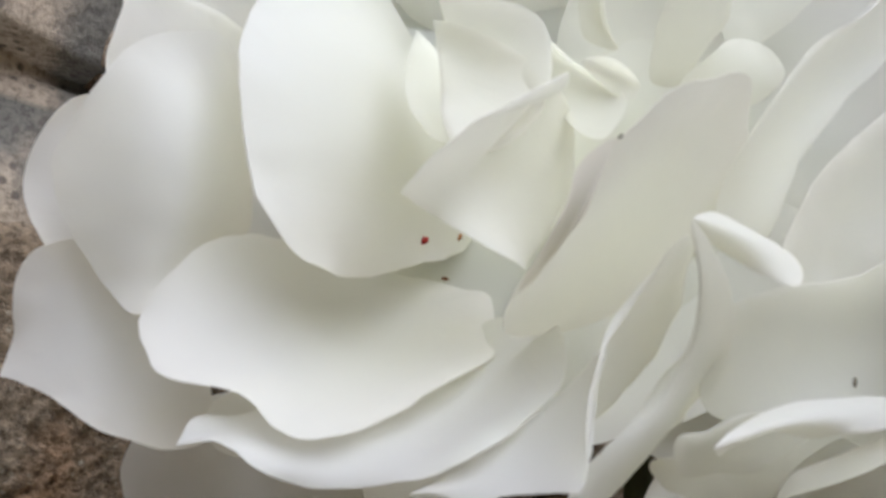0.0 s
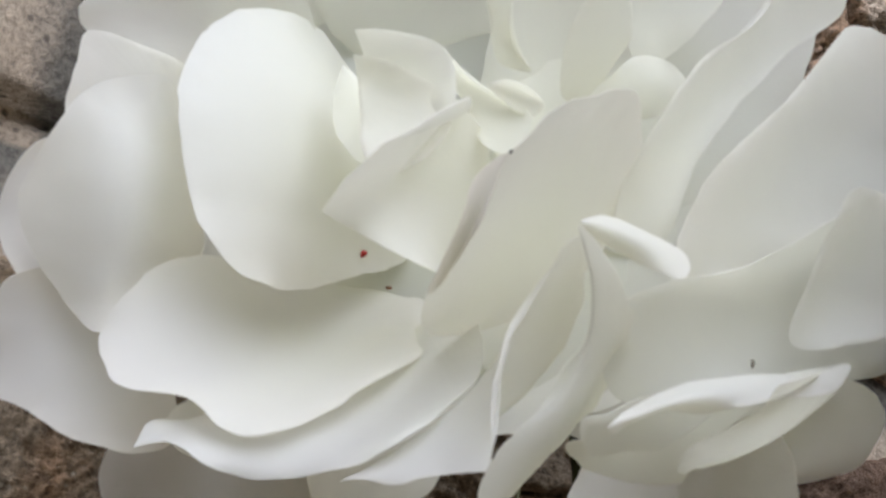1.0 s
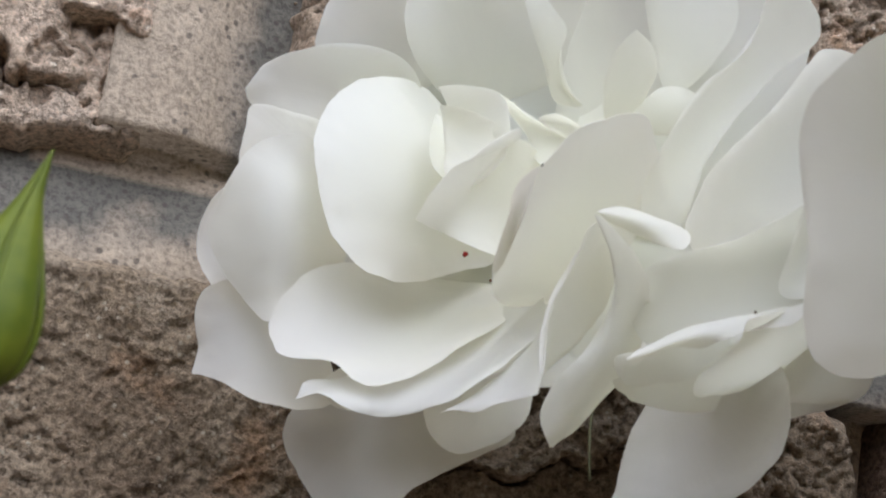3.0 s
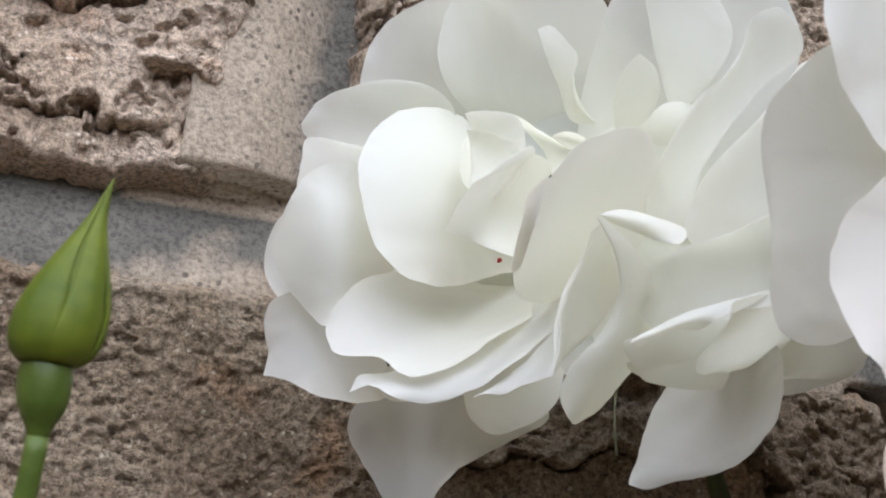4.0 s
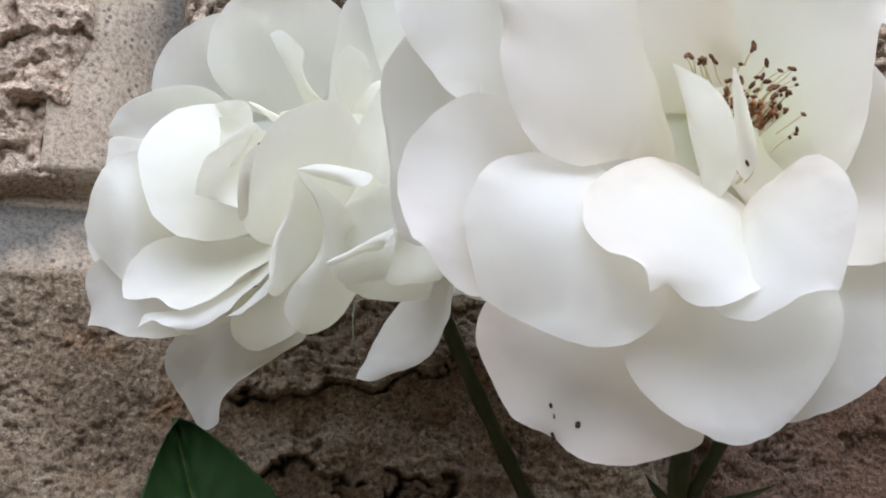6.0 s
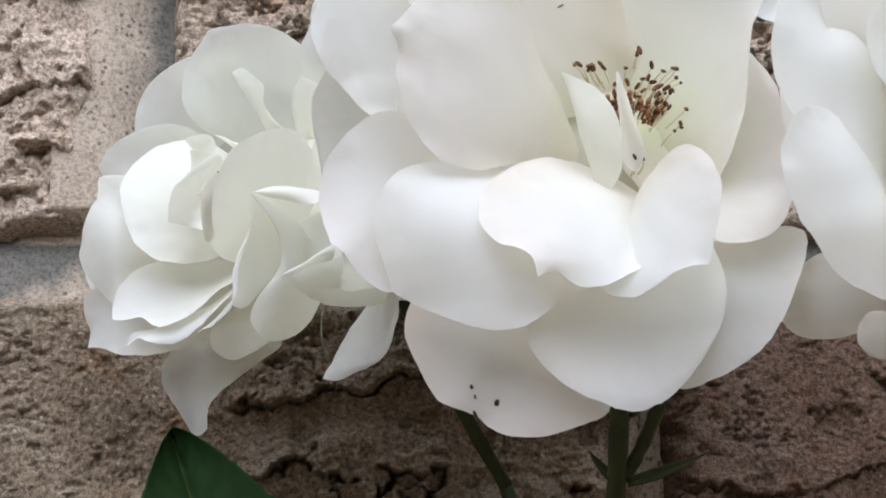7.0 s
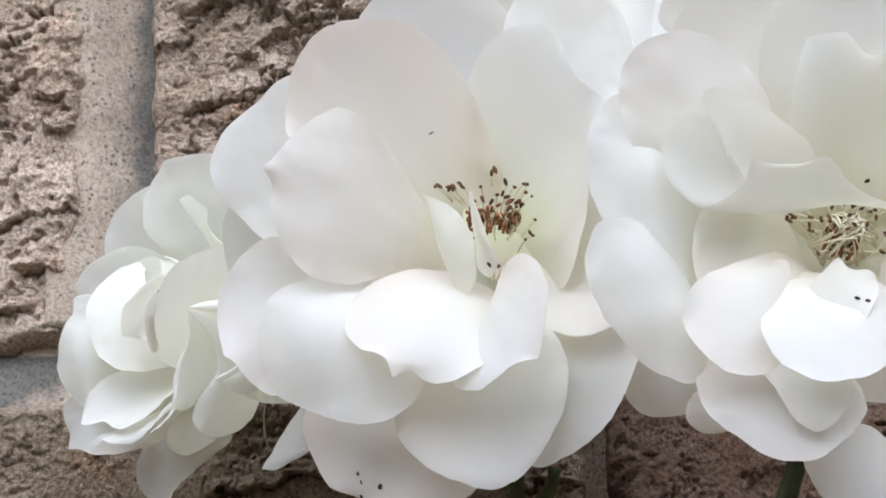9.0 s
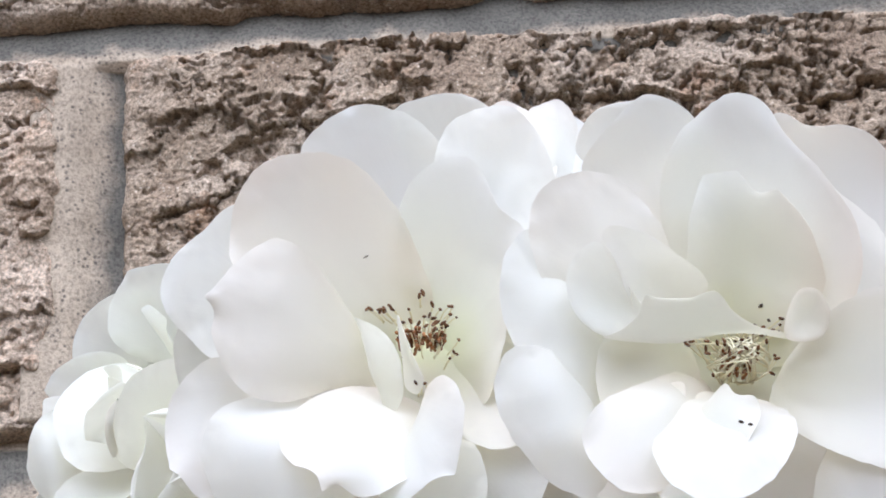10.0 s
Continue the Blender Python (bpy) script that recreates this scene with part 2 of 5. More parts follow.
def petal(rose, rim, belly=-1.5, curl=0.6, mat=None, thick=0.22, label="", name="petal"):
    """One petal. rim: its outline in millimetres from the rose's heart; belly: how far its middle stands out towards the
    front (negative: cupped); curl: how far its edge rolls back."""
    rose["petals"] = rose["petals"] + 1
    seed = rose["petals"] * 3.7 + rose.location.x * 900
    edge = spline(rim, 112)
    mid = edge.mean(0)
    nrm = np.zeros(3)
    for i in range(len(edge)):
        nrm += np.cross(edge[i] - mid, edge[(i + 1) % len(edge)] - mid)
    nrm /= np.linalg.norm(nrm)
    if nrm[1] > 0:
        nrm = -nrm
    size = np.linalg.norm(edge - mid, axis=1).mean()
    rings = np.linspace(0, 1, 21)[1:] ** 0.8
    ang = np.arange(len(edge))
    # the sheet is spanned smoothly inside its outline: finer waves of the edge die away towards the middle
    waves = np.fft.rfft(edge, axis=0)
    grid = np.stack([np.fft.irfft(waves * (s ** np.arange(len(waves)))[:, None], n=len(edge), axis=0) for s in rings])
    r = rings[:, None] + 0 * ang[None]
    lift = belly * (1 - r**2) ** 1.5
    way = ang[None] / len(edge) * 2 * math.pi + 0 * r
    uneven = 0.5 + 2.2 * fbm(np.cos(way) * 1.6 + seed, np.sin(way) * 1.6 + seed, 0.5 + 0 * r, 2)
    roll = -0.35 * curl * uneven * np.clip((r - 0.84) / 0.16, 0, 1) ** 2
    q = grid / 11.0 + seed
    wave = 2.0 * fbm(q[..., 0], q[..., 1], q[..., 2], 2, 0.35) * min(1.0, size / 8)
    q = grid / 2.6 + seed * 1.7
    ruffle = 0.65 * fbm(q[..., 0], q[..., 1], q[..., 2], 2) * r**3
    # soft folds that fan out from the claw
    base = edge[np.argmin(np.linalg.norm(edge, axis=1))]
    ax = mid - base
    ax /= np.linalg.norm(ax) + 1e-9
    side = np.cross(ax, nrm)
    out = grid - base
    far = np.linalg.norm(out, axis=2)
    fan = np.arctan2(out @ side, np.abs(out @ ax) + 2.0)
    pleat = 1.1 * fbm(fan * 2.4 + seed, far / 26 + seed, 0.7 + 0 * r, 2, 0.4) * np.clip(far / 14, 0, 1) * min(1.0, size / 9)
    front = grid + nrm * (lift + roll + wave + ruffle + pleat)[..., None]
    q = grid / 1.6 + seed * 2.3
    front = front + (front - mid) * (0.034 * fbm(q[..., 0], q[..., 1], q[..., 2], 2) * r**6)[..., None]
    n, k = len(rings), len(edge)
    verts = np.vstack([mid + nrm * (belly + wave[0].mean() + pleat[0].mean()), front.reshape(-1, 3)])
    faces = [(0, 1 + i, 1 + (i + 1) % k) for i in range(k)]
    for j in range(n - 1):
        a = 1 + j * k
        faces += [(a + i, a + k + i, a + k + (i + 1) % k, a + (i + 1) % k) for i in range(k)]
    # the back of the leafy sheet, thinning to the edge
    tri = np.array([f[:3] for f in faces])
    fn = np.cross(verts[tri[:, 1]] - verts[tri[:, 0]], verts[tri[:, 2]] - verts[tri[:, 0]])
    vn = np.zeros_like(verts)
    for c in range(3):
        np.add.at(vn, tri[:, c], fn)
    vn /= np.linalg.norm(vn, axis=1)[:, None] + 1e-12
    if (vn @ nrm).mean() < 0:
        faces = [f[::-1] for f in faces]
        vn = -vn
    thin = np.concatenate([[1.0], (1 - 0.82 * r**4).reshape(-1)])
    back = verts - vn * (thick * thin)[:, None]
    off = len(verts)
    last = 1 + (n - 1) * k
    allf = faces + [tuple(v + off for v in f[::-1]) for f in faces]
    allf += [(last + i, last + off + i, last + off + (i + 1) % k, last + (i + 1) % k) for i in range(k)]
    allv = np.vstack([verts, back]) / 1000
    ob = part(name, allv, allf, mat or (PETAL_BLUSH if rose.location.x > 0.05 else PETAL), rose, label)
    me = ob.data
    pairs = np.zeros(len(me.edges) * 2, int)
    me.edges.foreach_get("vertices", pairs)
    pairs = pairs.reshape(-1, 2)
    on_rim = (pairs >= last) & (pairs < last + k)
    on_back = (pairs >= last + off) & (pairs < last + off + k)
    sharp = on_rim.all(1) | on_back.all(1)
    me.attributes.new("sharp_edge", "BOOLEAN", "EDGE").data.foreach_set("value", sharp)
    claw = np.clip(np.linalg.norm(allv * 1000, axis=1) / 34.0, 0, 1)
    rr = 0.35 + 0.65 * np.tile(np.concatenate([[0.0], r.reshape(-1)]), 2) ** 2
    for nm, vals in (("claw", claw), ("rim", rr)):
        me.attributes.new(nm, "FLOAT", "POINT").data.foreach_set("value", vals)
    d = allv - base / 1000
    uv = np.stack([np.arctan2(d @ side, np.abs(d @ ax) + 1e-5) / 3.0, np.linalg.norm(d, axis=1) * 30], 1)
    layer = me.uv_layers.new(name="UVMap")
    idx = np.zeros(len(me.loops), int)
    me.loops.foreach_get("vertex_index", idx)
    layer.data.foreach_set("uv", uv[idx].astype(np.float32).ravel())
    return ob


def tube(points, radii, sides=10):
    """Rings swept along a path, closed at both ends."""
    p = [Vector(q) for q in points]
    verts, faces = [], []
    up = Vector((0.13, 0.9, 0.31)).normalized()
    for i, q in enumerate(p):
        d = (p[min(i + 1, len(p) - 1)] - p[max(i - 1, 0)]).normalized()
        a = d.cross(up).normalized()
        b = d.cross(a)
        for s in range(sides):
            w = 2 * math.pi * s / sides
            verts.append(q + (a * math.cos(w) + b * math.sin(w)) * radii[i])
    for i in range(len(p) - 1):
        for s in range(sides):
            n = (s + 1) % sides
            faces.append((i * sides + s, i * sides + n, (i + 1) * sides + n, (i + 1) * sides + s))
    faces.append(tuple(range(sides))[::-1])
    faces.append(tuple((len(p) - 1) * sides + s for s in range(sides)))
    return verts, faces


def bezier(a, b, c, n):
    a, b, c = Vector(a), Vector(b), Vector(c)
    return [a * (1 - t) ** 2 + b * 2 * t * (1 - t) + c * t * t for t in (i / (n - 1) for i in range(n))]


# ---- the wall ----
WALL = thing("wall_brick", (0, 0, 0), "rough weathered brown-pink brick wall with sandy grey mortar", "wall", kind="structure")


def axis(lo, hi, near_lo, near_hi, fine, coarse):
    pts, v = [], lo
    while v < hi - 1e-9:
        pts.append(v)
        v += fine if near_lo <= v < near_hi else coarse
    return np.array(pts + [hi])


def slab(name, x0, x1, z0, z1, relief, mat, step, back=0.04, label=""):
    """A block whose front is a fine sheet shaped by relief(x, z), with sides and a back."""
    xs = axis(x0, x1, max(x0, -0.06), min(x1, 0.18), step, 0.006)
    zs = axis(z0, z1, max(z0, -0.105), min(z1, 0.072), step, 0.006)
    gx, gz = np.meshgrid(xs, zs)
    out = relief(gx, gz)
    wx, wz = out[1], out[2]
    front = np.stack([wx, out[0], wz], -1).reshape(-1, 3)
    nx, nz = len(xs), len(zs)
    i = np.arange(nz - 1)[:, None] * nx + np.arange(nx - 1)[None]
    quads = np.stack([i, i + 1, i + nx + 1, i + nx], -1).reshape(-1, 4)
    ring = [*range(nx), *range(2 * nx - 1, nx * nz, nx), *range(nx * nz - 2, nx * (nz - 1) - 1, -1), *range(nx * (nz - 2), 0, -nx)]
    rear = front[ring].copy()
    rear[:, 1] = back
    n0, m = len(front), len(ring)
    sides = [(ring[j], n0 + j, n0 + (j + 1) % m, ring[(j + 1) % m]) for j in range(m)]
    faces = quads.tolist() + sides + [tuple(range(n0 + m - 1, n0 - 1, -1))]
    return part(name, np.vstack([front, rear]), faces, mat, WALL, label)


def brick(x0, x1, z0, z1, seed, cracked=0.0, crumble=0.5, mat=None, step=0.00036, label="", pits=1.0, phase=0.0):
    def relief(x, z):
        o = 0 * x
        wx = x + 0.0022 * fbm(x * 140, z * 140, seed + 31 + o, 3) + 0.0016 * fbm(x * 600, z * 600, seed + 33 + o, 2)
        wz = z + 0.0022 * fbm(x * 140, z * 140, seed + 37 + o, 3) + 0.0016 * fbm(x * 600, z * 600, seed + 39 + o, 2)
        # worn edges sink unevenly into the mortar
        wob = 0.0055 * fbm(x * 70, z * 70, seed + o, 5, 0.68)
        dx, dz = np.minimum(x - x0, x1 - x), np.minimum(z - z0, z1 - z)
        turn = 0.005
        d = np.where((dx < turn) & (dz < turn), turn - np.hypot(turn - dx, turn - dz), np.minimum(dx, dz))
        shoulder = np.clip((d + wob + 0.003) / 0.0042, 0, 1)
        h = 0.0135 * (1 - (1 - shoulder) ** 3) - 0.0120
        h = h + (0.0016 + 0.002 * crumble) * fbm(wx * 45, wz * 60, seed + 3 + o, 2)
        # flakes: flat tops at a few levels, broken off along steep ragged edges
        calm = np.clip(0.45 + 3.2 * fbm(x * 30, z * 44, seed + 17 + o, 3), 0.12, 1)
        n = 5.5 * fbm(wx * 62, wz * 95, seed + 7 + o, 6, 0.66)
        level = np.floor(n)
        rise = np.clip((n - level - 0.72) / 0.28, 0, 1)
        h = h + (0.0003 + 0.0010 * crumble) * calm * (level + rise * rise * (3 - 2 * rise))
        # dark clefts that run along some of the broken edges
        cleft = np.exp(-(((n - level - 0.70) / 0.07) ** 2)) * np.clip(fbm(x * 38, z * 60, seed + 5 + o, 3) * 10 - 0.1, 0, 1)
        h = h - (0.0002 + 0.0036 * crumble) * cleft
        h = h + (0.0004 + 0.0015 * crumble) * calm * fbm(wx * 260, wz * 300, seed + 8 + o, 4, 0.65)
        h = h + 0.0006 * fbm(x * 1250, z * 1250, seed + 19 + o, 2) + 0.0002 * np.abs(fbm(wx * 640, wz * 640, seed + 9 + o, 3, 0.6)) * 2
        pit = np.clip(fbm(wx * 380, wz * 430, seed + 27 + o, 3, 0.6) - 0.17, 0, 0.06) / 0.06
        h = h - 0.0013 * pits * pit
        # sharp holes in loose clusters
        hole = np.clip(fbm(wx * 150, wz * 200, seed + 11 + o, 5, 0.65) - 0.11, 0, 0.05) / 0.05
        cluster = np.clip(fbm(x * 26, z * 30, seed + 13 + o, 2) * 8 + 0.35, 0, 1)
        h = h - (0.0016 + 0.003 * crumble) * pits * hole * cluster
        # split layers: each overhangs the one below along a ragged level line
        t = wz * 52 + 2.2 * fbm(wx * 34, wz * 56, seed + 15 + o, 5, 0.62) + seed + phase
        frac = t - np.floor(t)
        wide = 0.010 + 0.035 * np.clip(0.4 + 2 * fbm(x * 45, z * 45, seed + 25 + o, 2), 0, 1)
        gate = np.clip(fbm(x * 26, z * 40, seed + 21 + o, 3) * 12 + 1.0, 0, 1)
        h = h + cracked * gate * (0.0034 * (1 - frac) ** 2.0 - 0.0066 * np.exp(-((np.minimum(frac, 1 - frac) / wide) ** 2)))
        h = np.where(shoulder > 0.97, np.clip(h, -0.0085, 0.0075), h)
        k = 0.0010
        return -h, x + k * fbm(x * 220, z * 220, seed + 41 + o, 2), z + k * fbm(x * 220, z * 220, seed + 47 + o, 2)
    return slab("brick", x0 - 0.003, x1 + 0.003, z0 - 0.003, z1 + 0.003, relief, mat or BRICK, step, label=label)


def mortar_sheet():
    def relief(x, z):
        y = 0.0012 + 0.0006 * fbm(x * 300, z * 300, 2.0 + 0 * x, 4, 0.6) + 0.0012 * fbm(x * 60, z * 60, 5.0 + 0 * x, 2)
        # struck bed joints: deep under the brick above, flush with the one below
        for low, high in ((-0.0565, -0.0435), (0.0435, 0.0565)):
            s = np.clip((z - low) / (high - low), -0.2, 1.2)
            y = y + np.where((z > low - 0.002) & (z < high + 0.002), 0.0050 * np.clip(s, 0, 1) ** 1.6, 0)
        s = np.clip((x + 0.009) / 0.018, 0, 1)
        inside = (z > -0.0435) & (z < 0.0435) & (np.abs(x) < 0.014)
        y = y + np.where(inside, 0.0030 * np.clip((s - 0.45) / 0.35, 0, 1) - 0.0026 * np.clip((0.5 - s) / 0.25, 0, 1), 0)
        y = y + np.where((x > 0.086) & (x < 0.107) & (z < -0.058), 0.009, 0)
        bed = ((z > -0.0640) & (z < -0.0385)) | ((z > 0.0385) & (z < 0.0615))
        head = (np.abs(x) < 0.014) | ((x > 0.086) & (x < 0.107))
        return np.where(bed | head, y, y + 0.012), x, z
    ob = slab("mortar", -0.26, 0.42, -0.17, 0.16, relief, MORTAR, 0.0009, 0.045, "sandy grey mortar with dark grains")
    co = np.zeros(len(ob.data.vertices) * 3)
    ob.data.vertices.foreach_get("co", co)
    x, z = co[0::3], co[2::3]
    # paler left of the upright joint and low in the beds, darker elsewhere
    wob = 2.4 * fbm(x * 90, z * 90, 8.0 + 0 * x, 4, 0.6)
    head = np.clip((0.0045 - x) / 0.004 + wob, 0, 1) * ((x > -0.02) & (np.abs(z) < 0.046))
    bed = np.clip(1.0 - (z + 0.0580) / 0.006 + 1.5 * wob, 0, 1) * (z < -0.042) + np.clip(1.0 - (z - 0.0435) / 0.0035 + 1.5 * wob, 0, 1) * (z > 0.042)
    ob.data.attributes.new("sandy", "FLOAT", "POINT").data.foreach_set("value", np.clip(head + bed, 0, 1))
    return ob


# ---- the walls wider surroundings ----
def far_wall():
    verts, faces = [], []

    def box(x0, x1, y0, y1, z0, z1):
        o = len(verts)
        verts.extend([(x, y, z) for x in (x0, x1) for y in (y0, y1) for z in (z0, z1)])
        faces.extend([tuple(o + i for i in f) for f in ((0, 1, 3, 2), (4, 6, 7, 5), (0, 4, 5, 1), (2, 3, 7, 6), (0, 2, 6, 4), (1, 5, 7, 3))])

    for row in range(-8, 16):
        z0 = row * 0.1 - 0.0435
        shift = 0.0 if row % 2 == 0 else 0.101
        for col in range(-11, 12):
            x0 = col * 0.22 + 0.009 + shift
            if row in (-1, 0, 1) and -0.3 < x0 < 0.4:
                continue
            box(x0, x0 + 0.202, -0.001, 0.04, z0, z0 + 0.087)
    ob = part("far_bricks", verts, faces, BRICK, WALL, "coarse rough bricks", smooth=False)
    tagged(ob, kind="stuff")
    sheet = [(-2.6, 0.046, -0.9), (2.8, 0.046, -0.9), (2.8, 0.046, 1.6), (-2.6, 0.046, 1.6),
             (-2.6, 0.2, -0.9), (2.8, 0.2, -0.9), (2.8, 0.2, 1.6), (-2.6, 0.2, 1.6)]
    part("wall_core", sheet, [(0, 1, 2, 3), (7, 6, 5, 4), (0, 4, 5, 1), (3, 2, 6, 7), (0, 3, 7, 4), (1, 5, 6, 2)], MORTAR, WALL, "mortar bed of the wall", smooth=False)


def ground_sheet():
    xs = np.concatenate([-np.geomspace(1500, 0.2, 24), np.linspace(-0.15, 0.15, 5), np.geomspace(0.2, 1500, 24)])
    ys = np.concatenate([-np.geomspace(1500, 0.05, 30), [0.0, 0.3, 3.0, 60.0, 1500.0]])
    gx, gy = np.meshgrid(xs, ys)
    gz = -0.9 + 0.03 * fbm(gx * 4, gy * 4, 3.0 + 0 * gx, 3) * (np.abs(gx) + np.abs(gy) < 6)
    i = np.arange(len(ys) - 1)[:, None] * len(xs) + np.arange(len(xs) - 1)[None]
    quads = np.stack([i, i + 1, i + len(xs) + 1, i + len(xs)], -1).reshape(-1, 4).tolist()
    ob = part("ground", np.stack([gx, gy, gz], -1).reshape(-1, 3), quads, SOIL, None, "dark garden soil at the foot of the wall")
    tagged(ob, category="ground", kind="structure")


ground_sheet()



# ---- inner parts of the roses ----
def stamen(rose, foot, tip, bend, size, seed):
    """A thread with its pollen sac; millimetres from the rose's heart."""
    rnd = random.Random(seed)
    f, t = Vector(foot), Vector(tip)
    side = Vector((rnd.uniform(-1, 1), rnd.uniform(-1, 1), rnd.uniform(-1, 1))) * bend
    pts = bezier(f, (f + t) / 2 + side, t, 9)
    v, fc = tube([q / 1000 for q in pts], [0.00012 - 0.00003 * i / 8 for i in range(9)], 6)
    st = part("stamen", v, fc, FILAMENT, rose)
    d = (pts[-1] - pts[-3]).normalized()
    a = d.cross(Vector((rnd.uniform(-1, 1), rnd.uniform(-1, 1), rnd.uniform(-1, 1)))).normalized()
    verts, faces = [], []
    rows, cols = 7, 10
    for i in range(rows):
        s = i / (rows - 1) * math.pi
        for j in range(cols):
            w = 2 * math.pi * j / cols
            lobe = 1 - 0.28 * math.cos(2 * w) ** 2
            p = Vector((math.sin(s) * math.cos(w) * lobe, math.sin(s) * math.sin(w) * 0.7, math.cos(s) * 1.35))
            p *= 1 + rnd.uniform(-0.10, 0.10)
            q = t + (a * p.x + d.cross(a) * p.y + (a * 0.55 + d * 0.83) * p.z) * size
            verts.append(q / 1000)
    for i in range(rows - 1):
        for j in range(cols):
            faces.append((i * cols + j, i * cols + (j + 1) % cols, (i + 1) * cols + (j + 1) % cols, (i + 1) * cols + j))
    part("anther", verts, faces, ANTHER, st, "dry brown anther")


def pistil(rose, at, w):
    """The crowded rust-brown styles in the heart."""
    rnd = random.Random(5)
    for k in range(26):
        ang, rad = k * 2.4, w * math.sqrt(k / 26)
        foot = Vector(at) + Vector((math.cos(ang) * rad, 1.5, math.sin(ang) * rad))
        top = foot + Vector((rnd.uniform(-0.6, 0.6), -3.2 + rnd.uniform(-0.6, 0.6), rnd.uniform(-0.4, 0.8)))
        v, f = tube([q / 1000 for q in bezier(foot, (foot + top) / 2 + Vector((0.2, 0, 0.2)), top, 4)], [0.00026, 0.00024, 0.00024, 0.00032], 6)
        part("style", v, f, PISTIL, rose)


def speck(rose, at, length, width, turn, mat, label):
    """A fleck lying on the petal found nearest to the given place; millimetres from the heart."""
    best = None
    for ob in rose.children:
        if ob.name.startswith("petal"):
            co = [tuple(v.co) for v in ob.data.vertices]
            tree = BVHTree.FromPolygons(co, [tuple(p.vertices) for p in ob.data.polygons])
            hit = tree.ray_cast(Vector((at[0], -60, at[2])) / 1000, Vector((0, 1, 0)))[0]
            if hit and (best is None or abs(hit.y * 1000 - at[1]) < abs(best - at[1])):
                best = hit.y * 1000
    if best is not None and abs(best - at[1]) < 3:
        at = (at[0], best - 0.02, at[2])
    verts, faces = [], []
    c, s = math.cos(turn), math.sin(turn)
    rnd = random.Random(int(at[0] * 10))
    n = 10
    for ring, (h, k) in enumerate(((0.0, 1.0), (0.12, 0.9), (0.22, 0.5))):
        for i in range(n):
            w = 2 * math.pi * i / n
            e = k * (1 + rnd.uniform(-0.18, 0.18))
            u, v = math.cos(w) * length / 2 * e, math.sin(w) * width / 2 * e
            verts.append(Vector((at[0] + u * c - v * s, at[1] - h, at[2] + u * s + v * c)) / 1000)
    for r in range(2):
        for i in range(n):
            faces.append((r * n + i, r * n + (i + 1) % n, (r + 1) * n + (i + 1) % n, (r + 1) * n + i))
    faces.append(tuple(2 * n + i for i in range(n)))
    part("speck", verts, faces, mat, rose, label)



# ---- half-open rose beside the bud ----
rose_one = bloom((0.0309, -0.0360, -0.0509), "half-open white rose with ruffled overlapping petals, cream heart")
petal(rose_one, [(6.0, 2.0, 21.0), (16.0, -5.0, 22.0), (26.0, -9.0, 15.0), (30.0, -10.0, 2.0), (29.0, -9.0, -9.0), (20.0, -6.0, -15.5), (10.0, -5.0, -15.0), (3.0, -3.0, -12.0), (2.0, 0.0, 4.0)], belly=-1.5)
petal(rose_one, [(-25.7, 14.0, 6.4), (-16.1, 14.0, 16.6), (-4.1, 13.0, 20.5), (6.8, 9.0, 20.2), (14.9, 1.0, 14.4), (20.0, -8.0, 3.9), (19.5, -9.0, -6.3), (11.3, -7.0, -12.6), (0.7, -3.0, -16.9), (-9.7, 8.0, -12.3), (-18.3, 13.0, -7.4)], belly=-2)
petal(rose_one, [(-25.4, 6.0, 15.1), (-24.5, 5.0, 21.1), (-22.2, 4.0, 24.1), (-15.8, 2.0, 27.2), (-6.4, 6.0, 28.3), (-4.3, 14.0, 16.0), (-17.5, 12.0, 12.6)], belly=-1.5)
petal(rose_one, [(-16.9, 3.0, 17.9), (-17.3, 1.0, 23.9), (-15.1, 0.0, 28.0), (-13.2, -1.0, 30.6), (-13.2, -1.0, 30.6), (-11.1, -1.0, 31.1), (-5.6, -1.0, 31.8), (0.3, -1.0, 29.6), (4.5, 2.0, 25.8), (7.9, 11.0, 17.9), (-6.9, 11.0, 14.1)], belly=-2.5, curl=.8)
petal(rose_one, [(5.4, -7.0, 24.5), (3.7, -9.0, 30.0), (5.3, -11.0, 33.6), (5.3, -11.0, 33.6), (8.2, -13.0, 30.0), (10.5, -13.0, 27.2), (13.0, -13.0, 23.4), (13.2, -12.0, 20.7), (11.5, -10.0, 16.7), (9.0, -8.0, 14.2), (7.0, -7.0, 19.0)], belly=.4)
petal(rose_one, [(2.3, -2.0, 29.2), (8.2, -6.0, 35.7), (15.2, -10.0, 33.8), (20.1, -14.0, 25.6), (20.6, -14.0, 16.9), (17.9, -6.0, 2.6), (8.2, -2.0, 0.7), (1.6, 4.0, 10.2)], belly=-4)
petal(rose_one, [(-31.7, 8.0, 9.7), (-31.7, 8.0, 9.7), (-30.1, 7.0, 12.4), (-26.5, 5.0, 14.4), (-22.0, 4.0, 15.8), (-17.4, 3.0, 15.4), (-13.8, 5.0, 13.1), (-15.7, 10.0, 6.9), (-24.8, 9.0, 6.8), (-31.0, 9.0, 8.7)], belly=-1)
petal(rose_one, [(-31.0, 6.0, 7.5), (-31.3, 6.0, 5.1), (-31.4, 6.0, 2.0), (-30.3, 6.0, -0.4), (-25.5, 7.0, -1.2), (-20.5, 9.0, 2.7), (-20.9, 9.0, 7.5), (-27.0, 7.5, 8.2)], belly=-.4, curl=.3)
